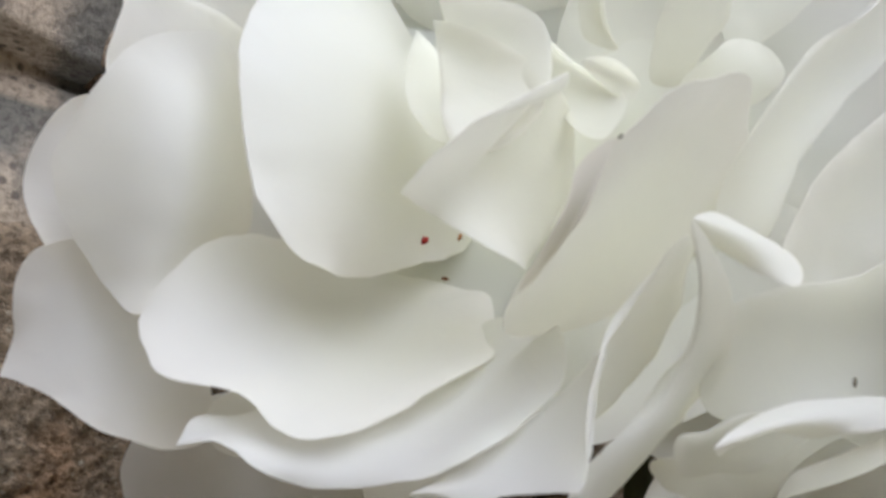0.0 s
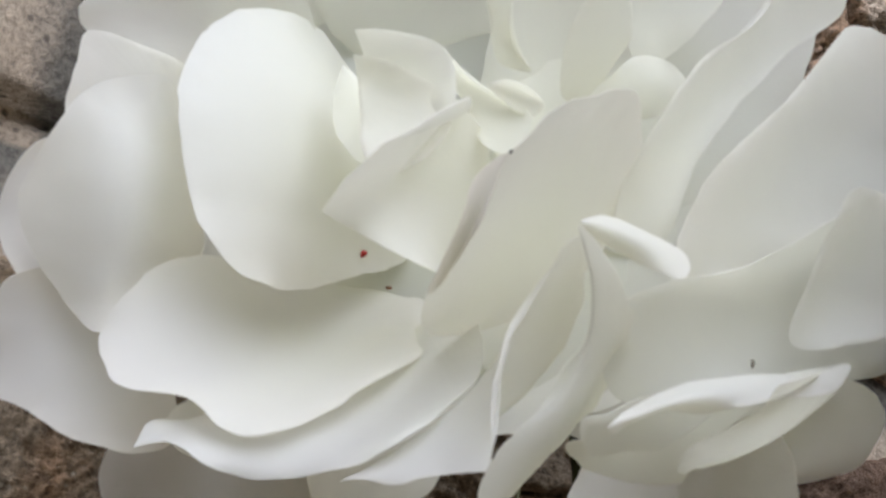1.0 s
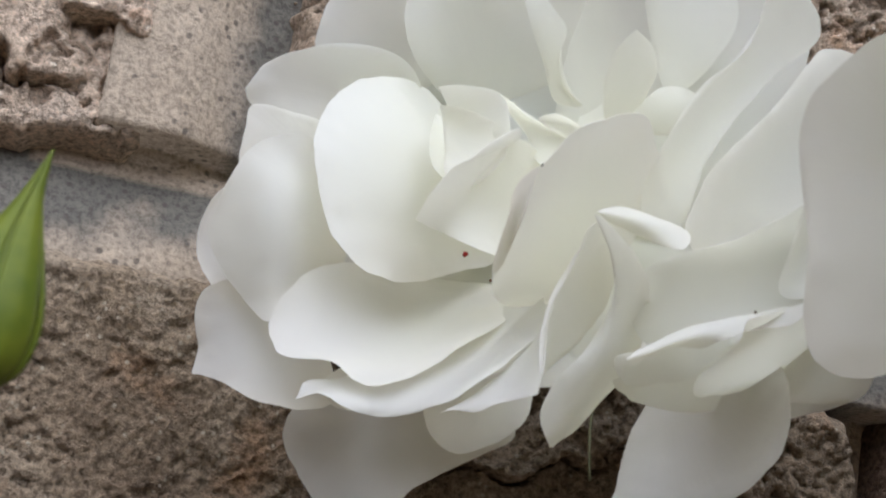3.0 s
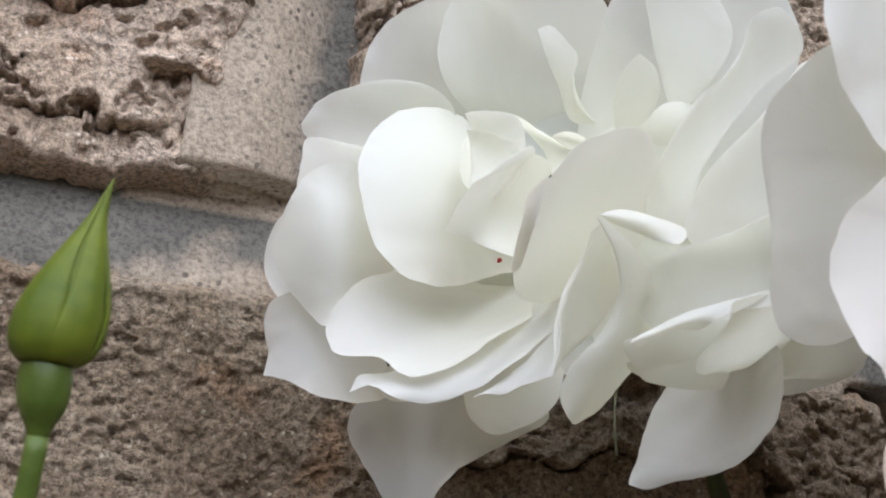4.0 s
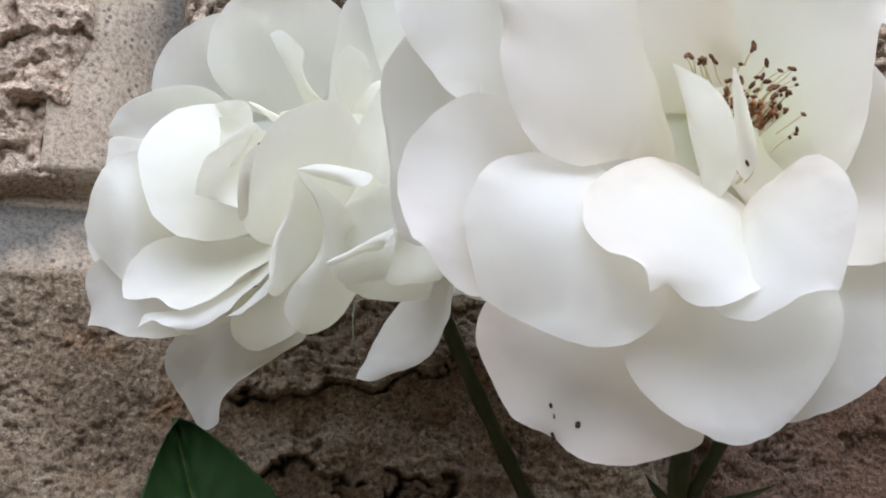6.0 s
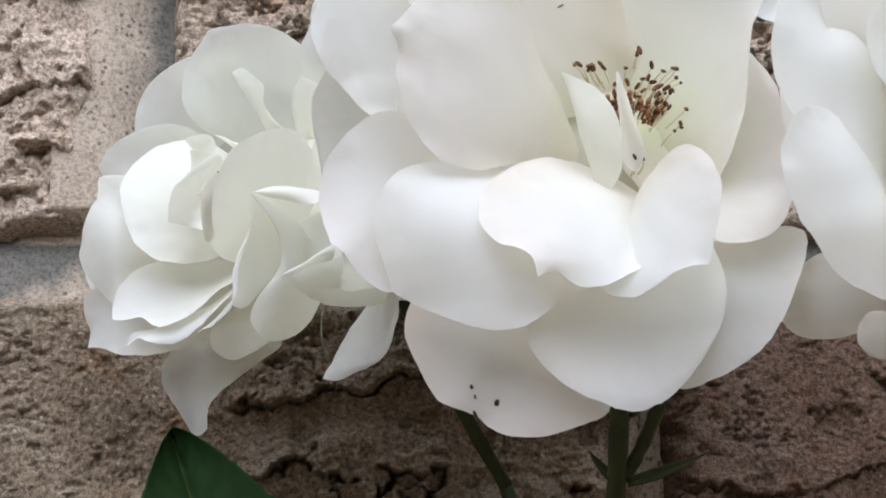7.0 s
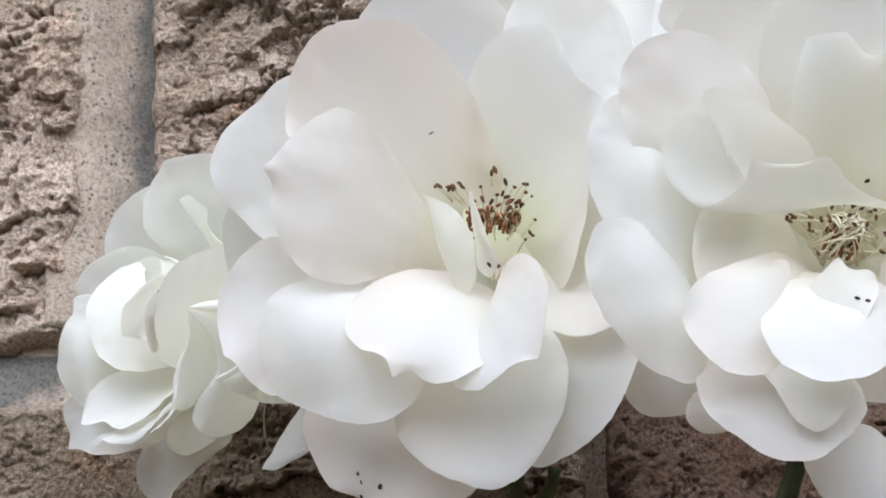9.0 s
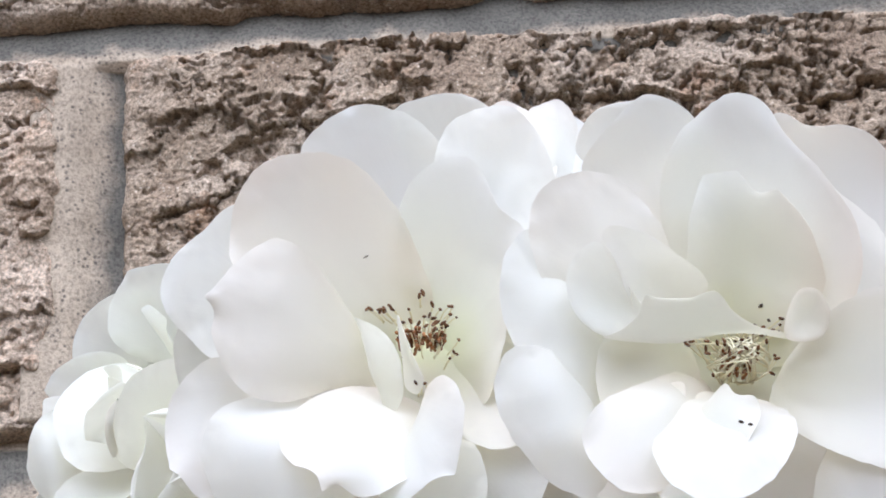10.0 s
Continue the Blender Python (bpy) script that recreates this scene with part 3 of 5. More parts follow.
petal(rose_one, [(-33.5, 10.0, -6.9), (-32.0, 9.0, -1.0), (-25.3, 12.0, 0.6), (-21.3, 12.0, -7.9), (-27.0, 8.0, -13.8), (-31.3, 8.0, -11.8)], belly=1.5)
petal(rose_one, [(-32.9, 7.0, -14.3), (-32.2, 6.0, -11.9), (-27.5, 6.0, -10.5), (-19.5, 10.0, -14.0), (-17.9, 5.0, -20.9), (-21.6, 2.0, -22.8), (-26.4, 3.0, -22.5), (-29.8, 6.0, -21.0), (-32.2, 8.0, -20.8), (-32.2, 8.0, -20.8), (-31.9, 8.0, -18.3)], belly=1.2, curl=.4)
petal(rose_one, [(-33.4, 4.0, -7.0), (-33.0, 3.0, -4.1), (-32.5, 2.0, -1.3), (-31.1, 1.0, 1.7), (-29.2, 0.0, 3.1), (-25.7, -1.0, 3.6), (-21.6, 3.0, -1.2), (-19.4, 3.0, -6.9), (-24.3, 0.0, -10.9), (-26.6, 0.0, -15.2), (-28.6, 2.0, -13.5), (-31.0, 3.0, -11.1)], belly=3.5, curl=.5)
petal(rose_one, [(-19.8, 1.0, -19.6), (-17.0, 1.0, -16.8), (-12.4, 1.0, -11.6), (-9.5, 0.5, -12.0), (-9.3, 0.5, -18.5), (-14.5, 1.0, -21.2), (-17.8, 1.0, -22.2), (-19.4, 1.0, -21.4)], belly=-.3, curl=.2)
petal(rose_one, [(-26.9, -2.0, -16.0), (-26.4, -2.0, -14.1), (-25.2, -2.0, -11.3), (-22.6, 0.0, -9.0), (-16.3, 4.0, -6.9), (-5.8, 9.0, -5.6), (-2.3, 0.0, -7.3), (-6.1, -10.0, -12.4), (-6.1, -10.0, -12.4), (-9.1, -11.0, -14.7), (-12.0, -11.0, -17.5), (-14.5, -11.0, -19.3), (-17.9, -11.0, -20.5), (-19.8, -10.0, -20.1), (-21.6, -9.0, -18.7), (-23.7, -7.0, -18.8), (-26.0, -6.0, -18.8)], belly=-1.5, curl=.4)
petal(rose_one, [(-23.6, -6.0, -23.2), (-23.6, -6.0, -23.2), (-23.2, -6.0, -21.7), (-19.6, -4.0, -20.3), (-12.5, -1.0, -16.3), (-4.8, -2.0, -10.3), (-2.8, -10.0, -9.5), (-3.4, -14.0, -11.8), (-4.5, -16.0, -14.8), (-7.1, -17.0, -17.7), (-10.0, -17.0, -20.1), (-12.0, -15.0, -21.7), (-14.5, -12.0, -22.9), (-17.7, -10.0, -23.6), (-20.1, -10.0, -23.4), (-22.0, -8.0, -22.5)], belly=-1.2, curl=.4)
petal(rose_one, [(-26.2, -5.0, 1.0), (-25.8, -3.0, 4.7), (-23.5, 0.0, 9.0), (-19.9, 2.0, 12.2), (-14.8, 4.0, 13.7), (-10.3, 6.0, 12.2), (-6.3, 7.0, 8.6), (-1.5, 6.0, -1.9), (-7.7, 0.0, -6.2), (-12.2, -3.0, -8.5), (-16.7, -6.0, -10.0), (-20.1, -7.0, -9.5), (-23.1, -7.0, -7.2), (-25.0, -6.0, -3.2)], belly=3, curl=.5)
petal(rose_one, [(-20.8, 13.0, -24.7), (-19.5, 10.4, -28.4), (-17.4, 9.3, -31.3), (-15.5, 8.0, -34.3), (-14.0, 5.0, -35.2), (-12.4, 2.2, -34.4), (-12.1, -0.7, -31.6), (-9.7, -0.5, -28.8), (-6.9, -1.3, -26.6), (-4.1, -2.5, -24.5), (-1.3, -3.1, -22.2), (-4.0, 3.0, -16.0), (-11.0, 7.0, -15.5), (-19.0, 12.0, -20.0)], belly=1, curl=.5)
petal(rose_one, [(-11.5, -6.0, -21.1), (-10.7, -7.0, -23.8), (-8.1, -7.0, -25.0), (-4.5, -7.0, -23.4), (-1.2, -6.0, -20.9), (0.1, 2.0, -12.7), (-9.1, 2.0, -14.6)], belly=.3)
petal(rose_one, [(-15.8, -9.5, 8.9), (-15.8, -9.5, 8.9), (-13.6, -13.0, 8.6), (-11.2, -15.3, 7.7), (-10.3, -16.2, 5.4), (-10.5, -16.6, 3.0), (-12.4, -12.8, 4.1), (-14.1, -9.3, 6.7)], belly=-.5, curl=.3)
petal(rose_one, [(-14.7, -5.0, 5.4), (-14.4, -5.0, 8.0), (-14.4, -5.0, 8.0), (-12.7, -5.0, 7.1), (-10.0, -5.0, 5.1), (-6.6, -6.0, 5.0), (-9.4, -8.0, 2.1), (-12.6, -8.0, 0.1), (-14.3, -7.0, 1.5)], belly=.4, curl=.2)
petal(rose_one, [(-11.0, -11.0, 9.3), (-9.0, -12.0, 8.3), (-7.4, -12.0, 7.3), (-5.4, -13.0, 6.6), (-2.9, -14.0, 5.4), (-4.2, -14.0, 2.2), (-6.1, -12.0, 3.4), (-6.2, -10.0, 5.9), (-8.0, -10.0, 7.5)], belly=-.8, curl=.3)
petal(rose_one, [(-6.8, -14.0, 6.6), (-5.7, -15.0, 7.1), (-3.8, -15.0, 6.9), (-2.0, -14.0, 6.4), (-2.9, -14.0, 5.2), (-5.1, -14.0, 5.7)], belly=-.4, curl=.2)
petal(rose_one, [(-17.3, -14.5, -5.6), (-17.3, -14.5, -5.6), (-16.8, -17.4, -3.5), (-15.6, -19.7, -1.6), (-13.3, -19.3, 0.5), (-10.4, -17.5, 3.0), (-5.5, -12.5, 4.0), (-2.0, -9.0, 0.0), (-6.0, -12.0, -6.5), (-10.4, -17.0, -7.8), (-12.5, -15.9, -7.1), (-14.8, -14.5, -6.2)], belly=-.5, curl=.3)
petal(rose_one, [(-14.8, -19.8, -0.8), (-12.4, -19.8, 1.7), (-9.8, -18.2, 3.9), (-9.2, -17.2, 3.4), (-12.2, -18.8, 0.9)], belly=.2, curl=.2)
petal(rose_one, [(-8.7, -10.0, 19.9), (-8.7, -10.0, 19.9), (-7.2, -10.0, 20.7), (-4.9, -10.0, 19.0), (-4.9, -10.0, 19.0), (-3.7, -10.0, 17.7), (-3.8, -9.0, 14.9), (-2.4, -8.0, 12.2), (0.1, -7.0, 11.3), (-2.9, -7.0, 11.1), (-4.9, -8.0, 14.2), (-6.8, -9.0, 16.8)], belly=.3, curl=.3)
petal(rose_one, [(2.6, -8.0, 9.7), (0.9, -10.0, 13.6), (1.0, -12.0, 16.2), (2.4, -13.0, 18.2), (2.4, -13.0, 18.2), (4.8, -12.0, 17.3), (5.9, -11.0, 15.2), (6.0, -9.0, 13.1), (5.1, -8.0, 10.1)], belly=.2, curl=.3)
petal(rose_one, [(3.9, -10.0, 9.4), (5.4, -11.0, 12.4), (6.8, -11.0, 13.8), (9.5, -11.0, 14.2), (11.5, -11.0, 12.9), (9.3, -10.0, 9.7)], belly=.3, curl=.2)
petal(rose_one, [(3.6, -17.0, -1.2), (4.1, -18.0, 4.8), (7.2, -19.0, 11.5), (11.4, -21.0, 16.7), (11.9, -22.0, 21.0), (14.8, -22.0, 22.9), (18.9, -20.0, 19.7), (15.3, -19.0, 15.2), (10.0, -18.0, 6.3), (7.1, -17.0, -2.0)], belly=-1.2, curl=.8)
petal(rose_one, [(6.7, -21.0, -3.2), (7.2, -21.0, -0.4), (8.7, -21.0, 3.7), (11.5, -21.0, 7.5), (14.9, -21.0, 12.0), (17.2, -21.0, 16.0), (18.8, -21.0, 17.8), (22.0, -21.0, 18.3), (27.1, -20.0, 18.3), (28.5, -19.0, 8.3), (21.6, -19.0, 1.9), (15.4, -19.0, -2.3), (8.9, -20.0, -4.6)], belly=-.8, curl=.5)
petal(rose_one, [(1.7, -20.4, 6.8), (-2.3, -23.7, 5.9), (-5.5, -25.1, 3.9), (-7.9, -24.8, 1.8), (-9.4, -23.9, -0.7), (-9.4, -23.9, -0.7), (-11.0, -23.4, -2.6), (-11.3, -23.3, -5.4), (-11.2, -21.9, -7.8), (-10.6, -19.3, -10.0), (-8.6, -15.6, -11.7), (-5.0, -12.0, -11.5), (0.0, -12.0, -9.0), (4.0, -14.0, -4.0), (5.5, -16.0, 2.0)], belly=-.8, curl=.4)
petal(rose_one, [(2.1, -21.0, -8.5), (5.9, -21.0, -5.2), (9.7, -22.0, -3.5), (15.1, -22.0, -0.1), (19.3, -22.0, 2.9), (29.3, -18.0, 1.8), (30.5, -18.0, -5.1), (18.5, -20.0, -9.9), (10.9, -20.0, -12.8), (4.6, -19.0, -13.3)], belly=-1.2)
petal(rose_one, [(15.9, -23.0, -7.3), (16.0, -24.0, -2.9), (17.1, -25.0, 3.6), (18.5, -25.0, 4.6), (24.2, -23.0, 4.3), (26.4, -23.0, -2.8), (20.7, -24.0, -6.3)], belly=-1)

petal(rose_one, [(-12.4, -15.0, -22.6), (-12.4, -15.0, -22.6), (-9.7, -15.0, -20.6), (-7.4, -16.0, -18.1), (-5.2, -17.0, -14.8), (-5.6, -20.0, -12.2), (-6.2, -21.6, -12.0), (-6.6, -22.6, -15.0), (-6.8, -23.4, -17.8), (-7.3, -24.2, -20.5), (-7.3, -24.2, -20.5), (-8.5, -21.0, -21.1), (-10.0, -18.0, -22.3), (-11.5, -16.0, -22.2)], belly=-.8, curl=.3)
petal(rose_one, [(-4.2, -25.0, -5.0), (-4.6, -22.6, -7.6), (-5.4, -21.4, -9.8), (-6.5, -22.0, -12.3), (-7.1, -22.8, -15.0), (-7.2, -23.2, -17.6), (-7.2, -23.8, -20.0), (-5.4, -18.5, -19.4), (-2.9, -16.5, -16.4), (-1.2, -16.5, -14.4), (0.4, -16.6, -12.0), (1.2, -17.2, -8.8), (0.0, -20.0, -6.2)], belly=-1.0, curl=.4)
# rolled lip; its grey shade is put into the petal colour
petal(rose_one, [(-9.5, -24.3, -1.0), (-11.1, -23.9, -2.8), (-11.6, -23.8, -5.5), (-11.5, -22.4, -8.0), (-10.9, -19.8, -10.2), (-10.1, -19.6, -9.4), (-10.2, -22.2, -7.2), (-10.2, -23.7, -4.8), (-9.8, -24.1, -2.6)], belly=.35, curl=.1, mat=PETAL_SHADED)
petal(rose_one, [(-15.4, -8.6, 7.6), (-15.4, -8.6, 7.6), (-13.5, -13.0, 6.4), (-11.0, -15.6, 4.5), (-10.4, -16.6, 2.4), (-12.0, -16.4, -1.0), (-14.2, -15.2, -2.2), (-15.0, -12.6, 0.4), (-14.7, -10.4, 3.6)], belly=-.3, curl=.3)
petal(rose_one, [(-4.3, -26.1, -4.6), (-1.0, -24.6, -5.8), (1.9, -22.4, -7.5), (3.2, -21.3, -9.0), (4.9, -19.0, -10.6), (6.2, -16.0, -12.5), (6.4, -13.2, -14.3), (5.7, -11.2, -16.8), (4.7, -10.0, -19.2), (3.0, -10.5, -21.7), (0.2, -13.1, -23.8), (-3.1, -17.5, -23.6), (-4.6, -19.0, -21.5), (-3.9, -19.3, -18.6), (-2.4, -19.1, -16.0), (-0.6, -18.9, -13.3), (0.5, -20.0, -10.7), (-0.6, -22.4, -8.4), (-2.4, -24.3, -6.4)], belly=1.2, curl=.4)
petal(rose_one, [(-4.3, -25.4, -4.1), (-4.3, -25.4, -4.1), (-1.4, -23.2, -2.7), (1.4, -22.2, -2.4), (3.6, -22.5, -2.8), (5.8, -22.8, -3.5), (4.7, -24.3, -5.6), (2.8, -23.4, -5.4), (1.1, -22.6, -4.8), (-1.4, -23.2, -4.3)], belly=.5, curl=.3)
petal(rose_one, [(1.0, -21.0, -15.7), (3.3, -19.0, -17.7), (6.9, -18.0, -16.9), (9.8, -19.0, -15.9), (12.2, -21.0, -12.0), (7.0, -21.0, -12.7), (2.3, -22.0, -15.0)], belly=-.6)
petal(rose_one, [(0.0, -25.7, -16.4), (0.0, -25.7, -16.4), (3.5, -23.9, -14.0), (6.6, -24.1, -12.3), (9.0, -26.5, -11.2), (11.0, -30.0, -10.8), (14.0, -31.0, -9.5), (12.6, -31.5, -11.5), (8.2, -30.5, -13.0), (7.3, -25.6, -14.1), (5.5, -23.6, -14.2), (3.2, -23.2, -15.2), (1.5, -24.6, -16.5)], belly=.4, curl=.3)
petal(rose_one, [(8.1, -32.0, -12.2), (8.5, -29.9, -13.4), (8.6, -26.0, -14.4), (8.4, -22.8, -15.7), (8.6, -21.6, -17.5), (13.5, -18.2, -16.8), (18.5, -14.6, -14.8), (23.0, -12.5, -12.2), (22.0, -20.0, -9.0), (16.0, -27.0, -9.2), (11.0, -31.0, -10.6)], belly=1, curl=.5)
petal(rose_one, [(3.3, -16.0, -17.2), (5.2, -17.0, -16.4), (6.7, -18.0, -13.8), (10.6, -19.0, -12.6), (16.5, -20.0, -9.5), (22.2, -20.0, -7.9), (29.3, -18.0, -9.6), (30.3, -13.0, -14.2), (22.5, -12.0, -15.7), (13.7, -13.0, -17.9), (6.8, -14.0, -18.7)], belly=-1, curl=.4)
petal(rose_one, [(6.0, -12.2, -29.1), (6.0, -12.2, -29.1), (7.8, -9.0, -24.2), (10.4, -5.5, -19.1), (13.9, -4.0, -14.3), (16.0, -11.0, -11.5), (18.0, -21.0, -14.0), (17.0, -24.5, -20.5), (16.6, -22.5, -23.6), (15.3, -18.9, -25.9), (13.2, -15.0, -27.2), (10.3, -12.4, -28.4), (8.0, -12.0, -29.4)], belly=-1.5, curl=.8)
petal(rose_one, [(19.9, -11.0, -12.1), (25.1, -12.0, -10.3), (29.9, -13.0, -13.9), (27.6, -10.0, -15.5), (24.1, -9.0, -16.6), (19.7, -9.0, -15.3)], belly=.6)

# ---- wide open rose in front ----
rose_two = bloom((0.0765, -0.0850, -0.0534), "wide open white rose showing brown stamens")
petal(rose_two, [(-31.5, 5.0, 14.7), (-19.1, 5.0, 19.6), (-4.9, 4.0, 21.2), (8.7, 1.0, 17.4), (16.3, -2.0, 6.8), (15.8, -3.0, -9.9), (9.4, -1.0, -20.9), (-2.2, 3.0, -24.4), (-15.4, 5.0, -21.7), (-26.9, 5.0, -10.7)], belly=-2)
petal(rose_two, [(-40.8, -6.0, 12.2), (-38.9, -6.0, 17.0), (-34.2, -6.0, 21.3), (-28.7, -6.0, 25.5), (-18.7, 1.0, 21.8), (-22.9, 3.0, 2.6), (-32.4, -3.0, 0.5), (-37.6, -4.0, 5.0), (-40.1, -6.0, 8.2)], belly=1.5, curl=.8)
petal(rose_two, [(-19.1, 2.0, 36.7), (-14.5, 1.0, 42.2), (-10.1, 1.0, 44.5), (-10.1, 1.0, 44.5), (-7.1, 0.0, 44.3), (-0.0, 0.0, 41.8), (5.3, 1.0, 35.2), (5.8, 5.0, 20.5), (-9.4, 6.0, 21.8)], belly=-1.2, curl=.8)
petal(rose_two, [(-3.5, 3.0, 43.4), (2.5, 1.0, 45.5), (9.2, 1.0, 45.5), (13.8, 2.0, 42.3), (14.0, 5.0, 30.1), (4.4, 7.0, 30.4)], belly=-2, curl=.6)
petal(rose_two, [(3.6, 2.0, 29.6), (6.0, 0.0, 39.4), (11.9, -1.0, 42.1), (16.6, -2.0, 41.7), (20.6, -2.0, 37.4), (23.1, -2.0, 29.8), (23.4, -1.0, 24.2), (17.5, 0.0, 19.5), (9.6, 3.0, 20.5)], belly=-.5, curl=.4)
petal(rose_two, [(-29.3, -9.0, 18.4), (-28.1, -11.0, 23.8), (-24.4, -12.0, 29.2), (-17.4, -12.0, 31.4), (-10.4, -11.0, 30.4), (-4.9, -8.0, 25.9), (-0.6, -3.0, 19.1), (1.6, 3.0, 4.9), (-14.3, 2.0, 3.6), (-23.7, -5.0, 8.1), (-28.6, -10.0, 14.0)], belly=-1.8, curl=.5, mat=PETAL_ROSY)
petal(rose_two, [(-3.9, -1.0, 17.1), (-1.3, -7.0, 25.5), (4.0, -9.0, 29.5), (9.0, -10.0, 29.9), (11.3, -10.0, 26.5), (11.3, -10.0, 26.5), (13.8, -11.0, 20.2), (17.2, -11.0, 16.7), (14.9, -11.0, 9.9), (12.7, -9.0, -4.0), (8.9, -3.0, -9.5), (1.0, 3.0, -2.1), (-2.7, 3.0, 7.6)], belly=-4, curl=.4)
petal(rose_two, [(-4.0, 2.0, 4.8), (3.5, 2.0, 15.3), (12.5, -1.0, 14.2), (18.5, -6.0, 4.7), (19.0, -10.0, -6.6), (17.0, -11.0, -15.5), (11.5, -11.0, -17.8), (5.6, -7.0, -14.6), (0.4, -1.0, -6.8)], belly=-3.5, curl=.7)
petal(rose_two, [(5.0, -1.0, -13.1), (13.5, -5.0, -13.5), (20.5, -7.0, -15.0), (18.4, -11.0, -21.8), (14.9, -11.0, -29.6), (12.8, -10.0, -32.0), (8.9, -8.0, -34.2), (3.9, -6.0, -35.0), (-0.1, -1.0, -30.2), (0.6, 1.0, -18.3)], belly=1, curl=.7)
petal(rose_two, [(-29.0, 2.0, -24.8), (-27.5, 0.0, -30.9), (-24.5, -1.0, -35.8), (-20.4, -1.0, -37.6), (-17.7, -2.0, -39.8), (-12.7, -3.0, -40.6), (-7.3, -4.0, -39.1), (-4.4, -5.0, -37.4), (-4.5, 2.0, -28.9), (-16.8, 5.0, -19.3), (-26.0, 3.0, -19.6)], belly=1.5, curl=.6)
petal(rose_two, [(-15.0, -11.0, -28.4), (-13.1, -10.0, -24.0), (-2.5, -2.0, -14.6), (6.7, -8.0, -15.7), (9.1, -12.0, -21.6), (8.4, -13.0, -27.3), (5.4, -12.0, -33.1), (1.3, -11.0, -37.0), (-2.0, -10.0, -38.2), (-7.5, -10.0, -36.7), (-12.7, -10.0, -33.2)], belly=-3, curl=1)
petal(rose_two, [(-39.6, -8.0, -12.4), (-38.9, -8.0, -7.0), (-35.7, -9.0, -2.9), (-31.5, -10.0, -0.9), (-24.8, -5.0, -4.0), (-25.4, -3.0, -17.8), (-30.9, -11.0, -24.0), (-34.8, -11.0, -21.6), (-37.1, -11.0, -18.9), (-38.2, -11.0, -18.1), (-38.2, -11.0, -18.1)], belly=1.2, curl=.6)
petal(rose_two, [(-33.1, -14.0, -15.8), (-31.7, -14.0, -11.5), (-28.8, -13.0, -8.8), (-18.9, -8.0, -6.9), (-11.9, -7.0, -12.0), (-11.0, -13.0, -24.7), (-14.6, -14.0, -28.2), (-19.9, -14.0, -29.1), (-25.3, -13.0, -27.1), (-30.8, -12.0, -24.4), (-30.8, -12.0, -24.4), (-32.3, -13.0, -20.0)], belly=4, curl=1)
petal(rose_two, [(-30.8, -21.0, 5.7), (-30.8, -21.0, 5.7), (-28.9, -19.0, 8.7), (-26.9, -18.0, 11.5), (-23.9, -17.0, 14.5), (-20.4, -16.0, 15.7), (-16.2, -14.0, 13.1), (-12.7, -8.0, 9.0), (-8.3, -1.0, 2.4), (-6.1, 0.0, -4.0), (-14.2, -6.0, -6.1), (-20.3, -12.0, -9.0), (-25.5, -15.0, -8.3), (-28.7, -17.0, -4.8), (-30.2, -19.0, 0.3), (-29.7, -19.0, 4.2)], belly=2.2, curl=1, mat=PETAL_ROSY)
petal(rose_two, [(-18.1, -14.6, -10.0), (-20.3, -15.9, -12.8), (-20.4, -17.5, -16.7), (-18.4, -18.9, -19.6), (-15.6, -20.2, -21.6), (-14.7, -19.6, -24.4), (-14.7, -19.6, -24.4), (-12.5, -18.4, -23.4), (-10.2, -18.2, -24.8), (-7.8, -18.8, -25.2), (-5.0, -19.4, -24.4), (-1.5, -18.0, -22.0), (0.5, -13.0, -18.0), (1.1, -5.0, -9.7), (-6.9, -5.0, -5.4), (-13.5, -11.0, -7.5)], belly=2.5, curl=.6)
petal(rose_two, [(1.2, -16.6, -9.6), (3.4, -19.2, -8.2), (5.8, -21.2, -10.0), (6.8, -22.7, -13.5), (6.2, -23.3, -17.0), (5.4, -23.0, -20.2), (4.8, -22.4, -23.4), (4.8, -22.4, -23.4), (1.7, -21.6, -23.7), (-0.8, -20.2, -25.2), (-3.5, -18.6, -26.4), (-6.0, -16.6, -25.4), (-4.0, -11.0, -18.0), (0.0, -9.0, -11.0)], belly=.8, curl=.5)
petal(rose_two, [(-3.0, -12.3, 3.6), (-2.1, -13.0, 0.6), (-1.3, -12.7, -2.1), (-0.3, -11.7, -4.5), (0.4, -10.2, -6.4), (-0.6, -9.6, -8.4), (-2.3, -10.8, -7.6), (-2.6, -11.6, -4.0), (-3.0, -12.0, 0.0)], belly=-.3, curl=.2, mat=PETAL)
petal(rose_two, [(-9.9, -11.7, 3.8), (-9.9, -11.7, 3.8), (-6.2, -13.0, 1.5), (-3.5, -12.7, -1.6), (-2.6, -12.0, -5.6), (-3.0, -11.0, -9.5), (-5.5, -9.6, -12.3), (-5.5, -9.6, -12.3), (-6.3, -10.1, -8.4), (-7.6, -11.0, -4.5), (-8.5, -11.3, -0.2)], belly=.7, curl=.3, mat=PETAL)
# back petal below others, its shade painted in by a darker colour
petal(rose_two, [(-36.7, 0.5, 11.2), (-39.3, 2.6, 8.7), (-41.0, 4.3, 5.8), (-40.9, 5.5, 2.4), (-40.0, 5.9, -1.2), (-39.5, 5.0, -5.2), (-39.5, 5.0, -5.2), (-39.2, 5.4, -8.1), (-39.0, 5.6, -11.2), (-38.0, 5.6, -13.9), (-35.4, 5.0, -15.1), (-32.0, 3.0, -14.0), (-30.0, -1.0, -6.0), (-30.0, -2.0, 5.0), (-32.5, -1.5, 11.0)], belly=-.6, curl=.6, mat=PETAL_SHADED)
pistil(rose_two, (-1.4, -6.0, 1.0), 2.0)
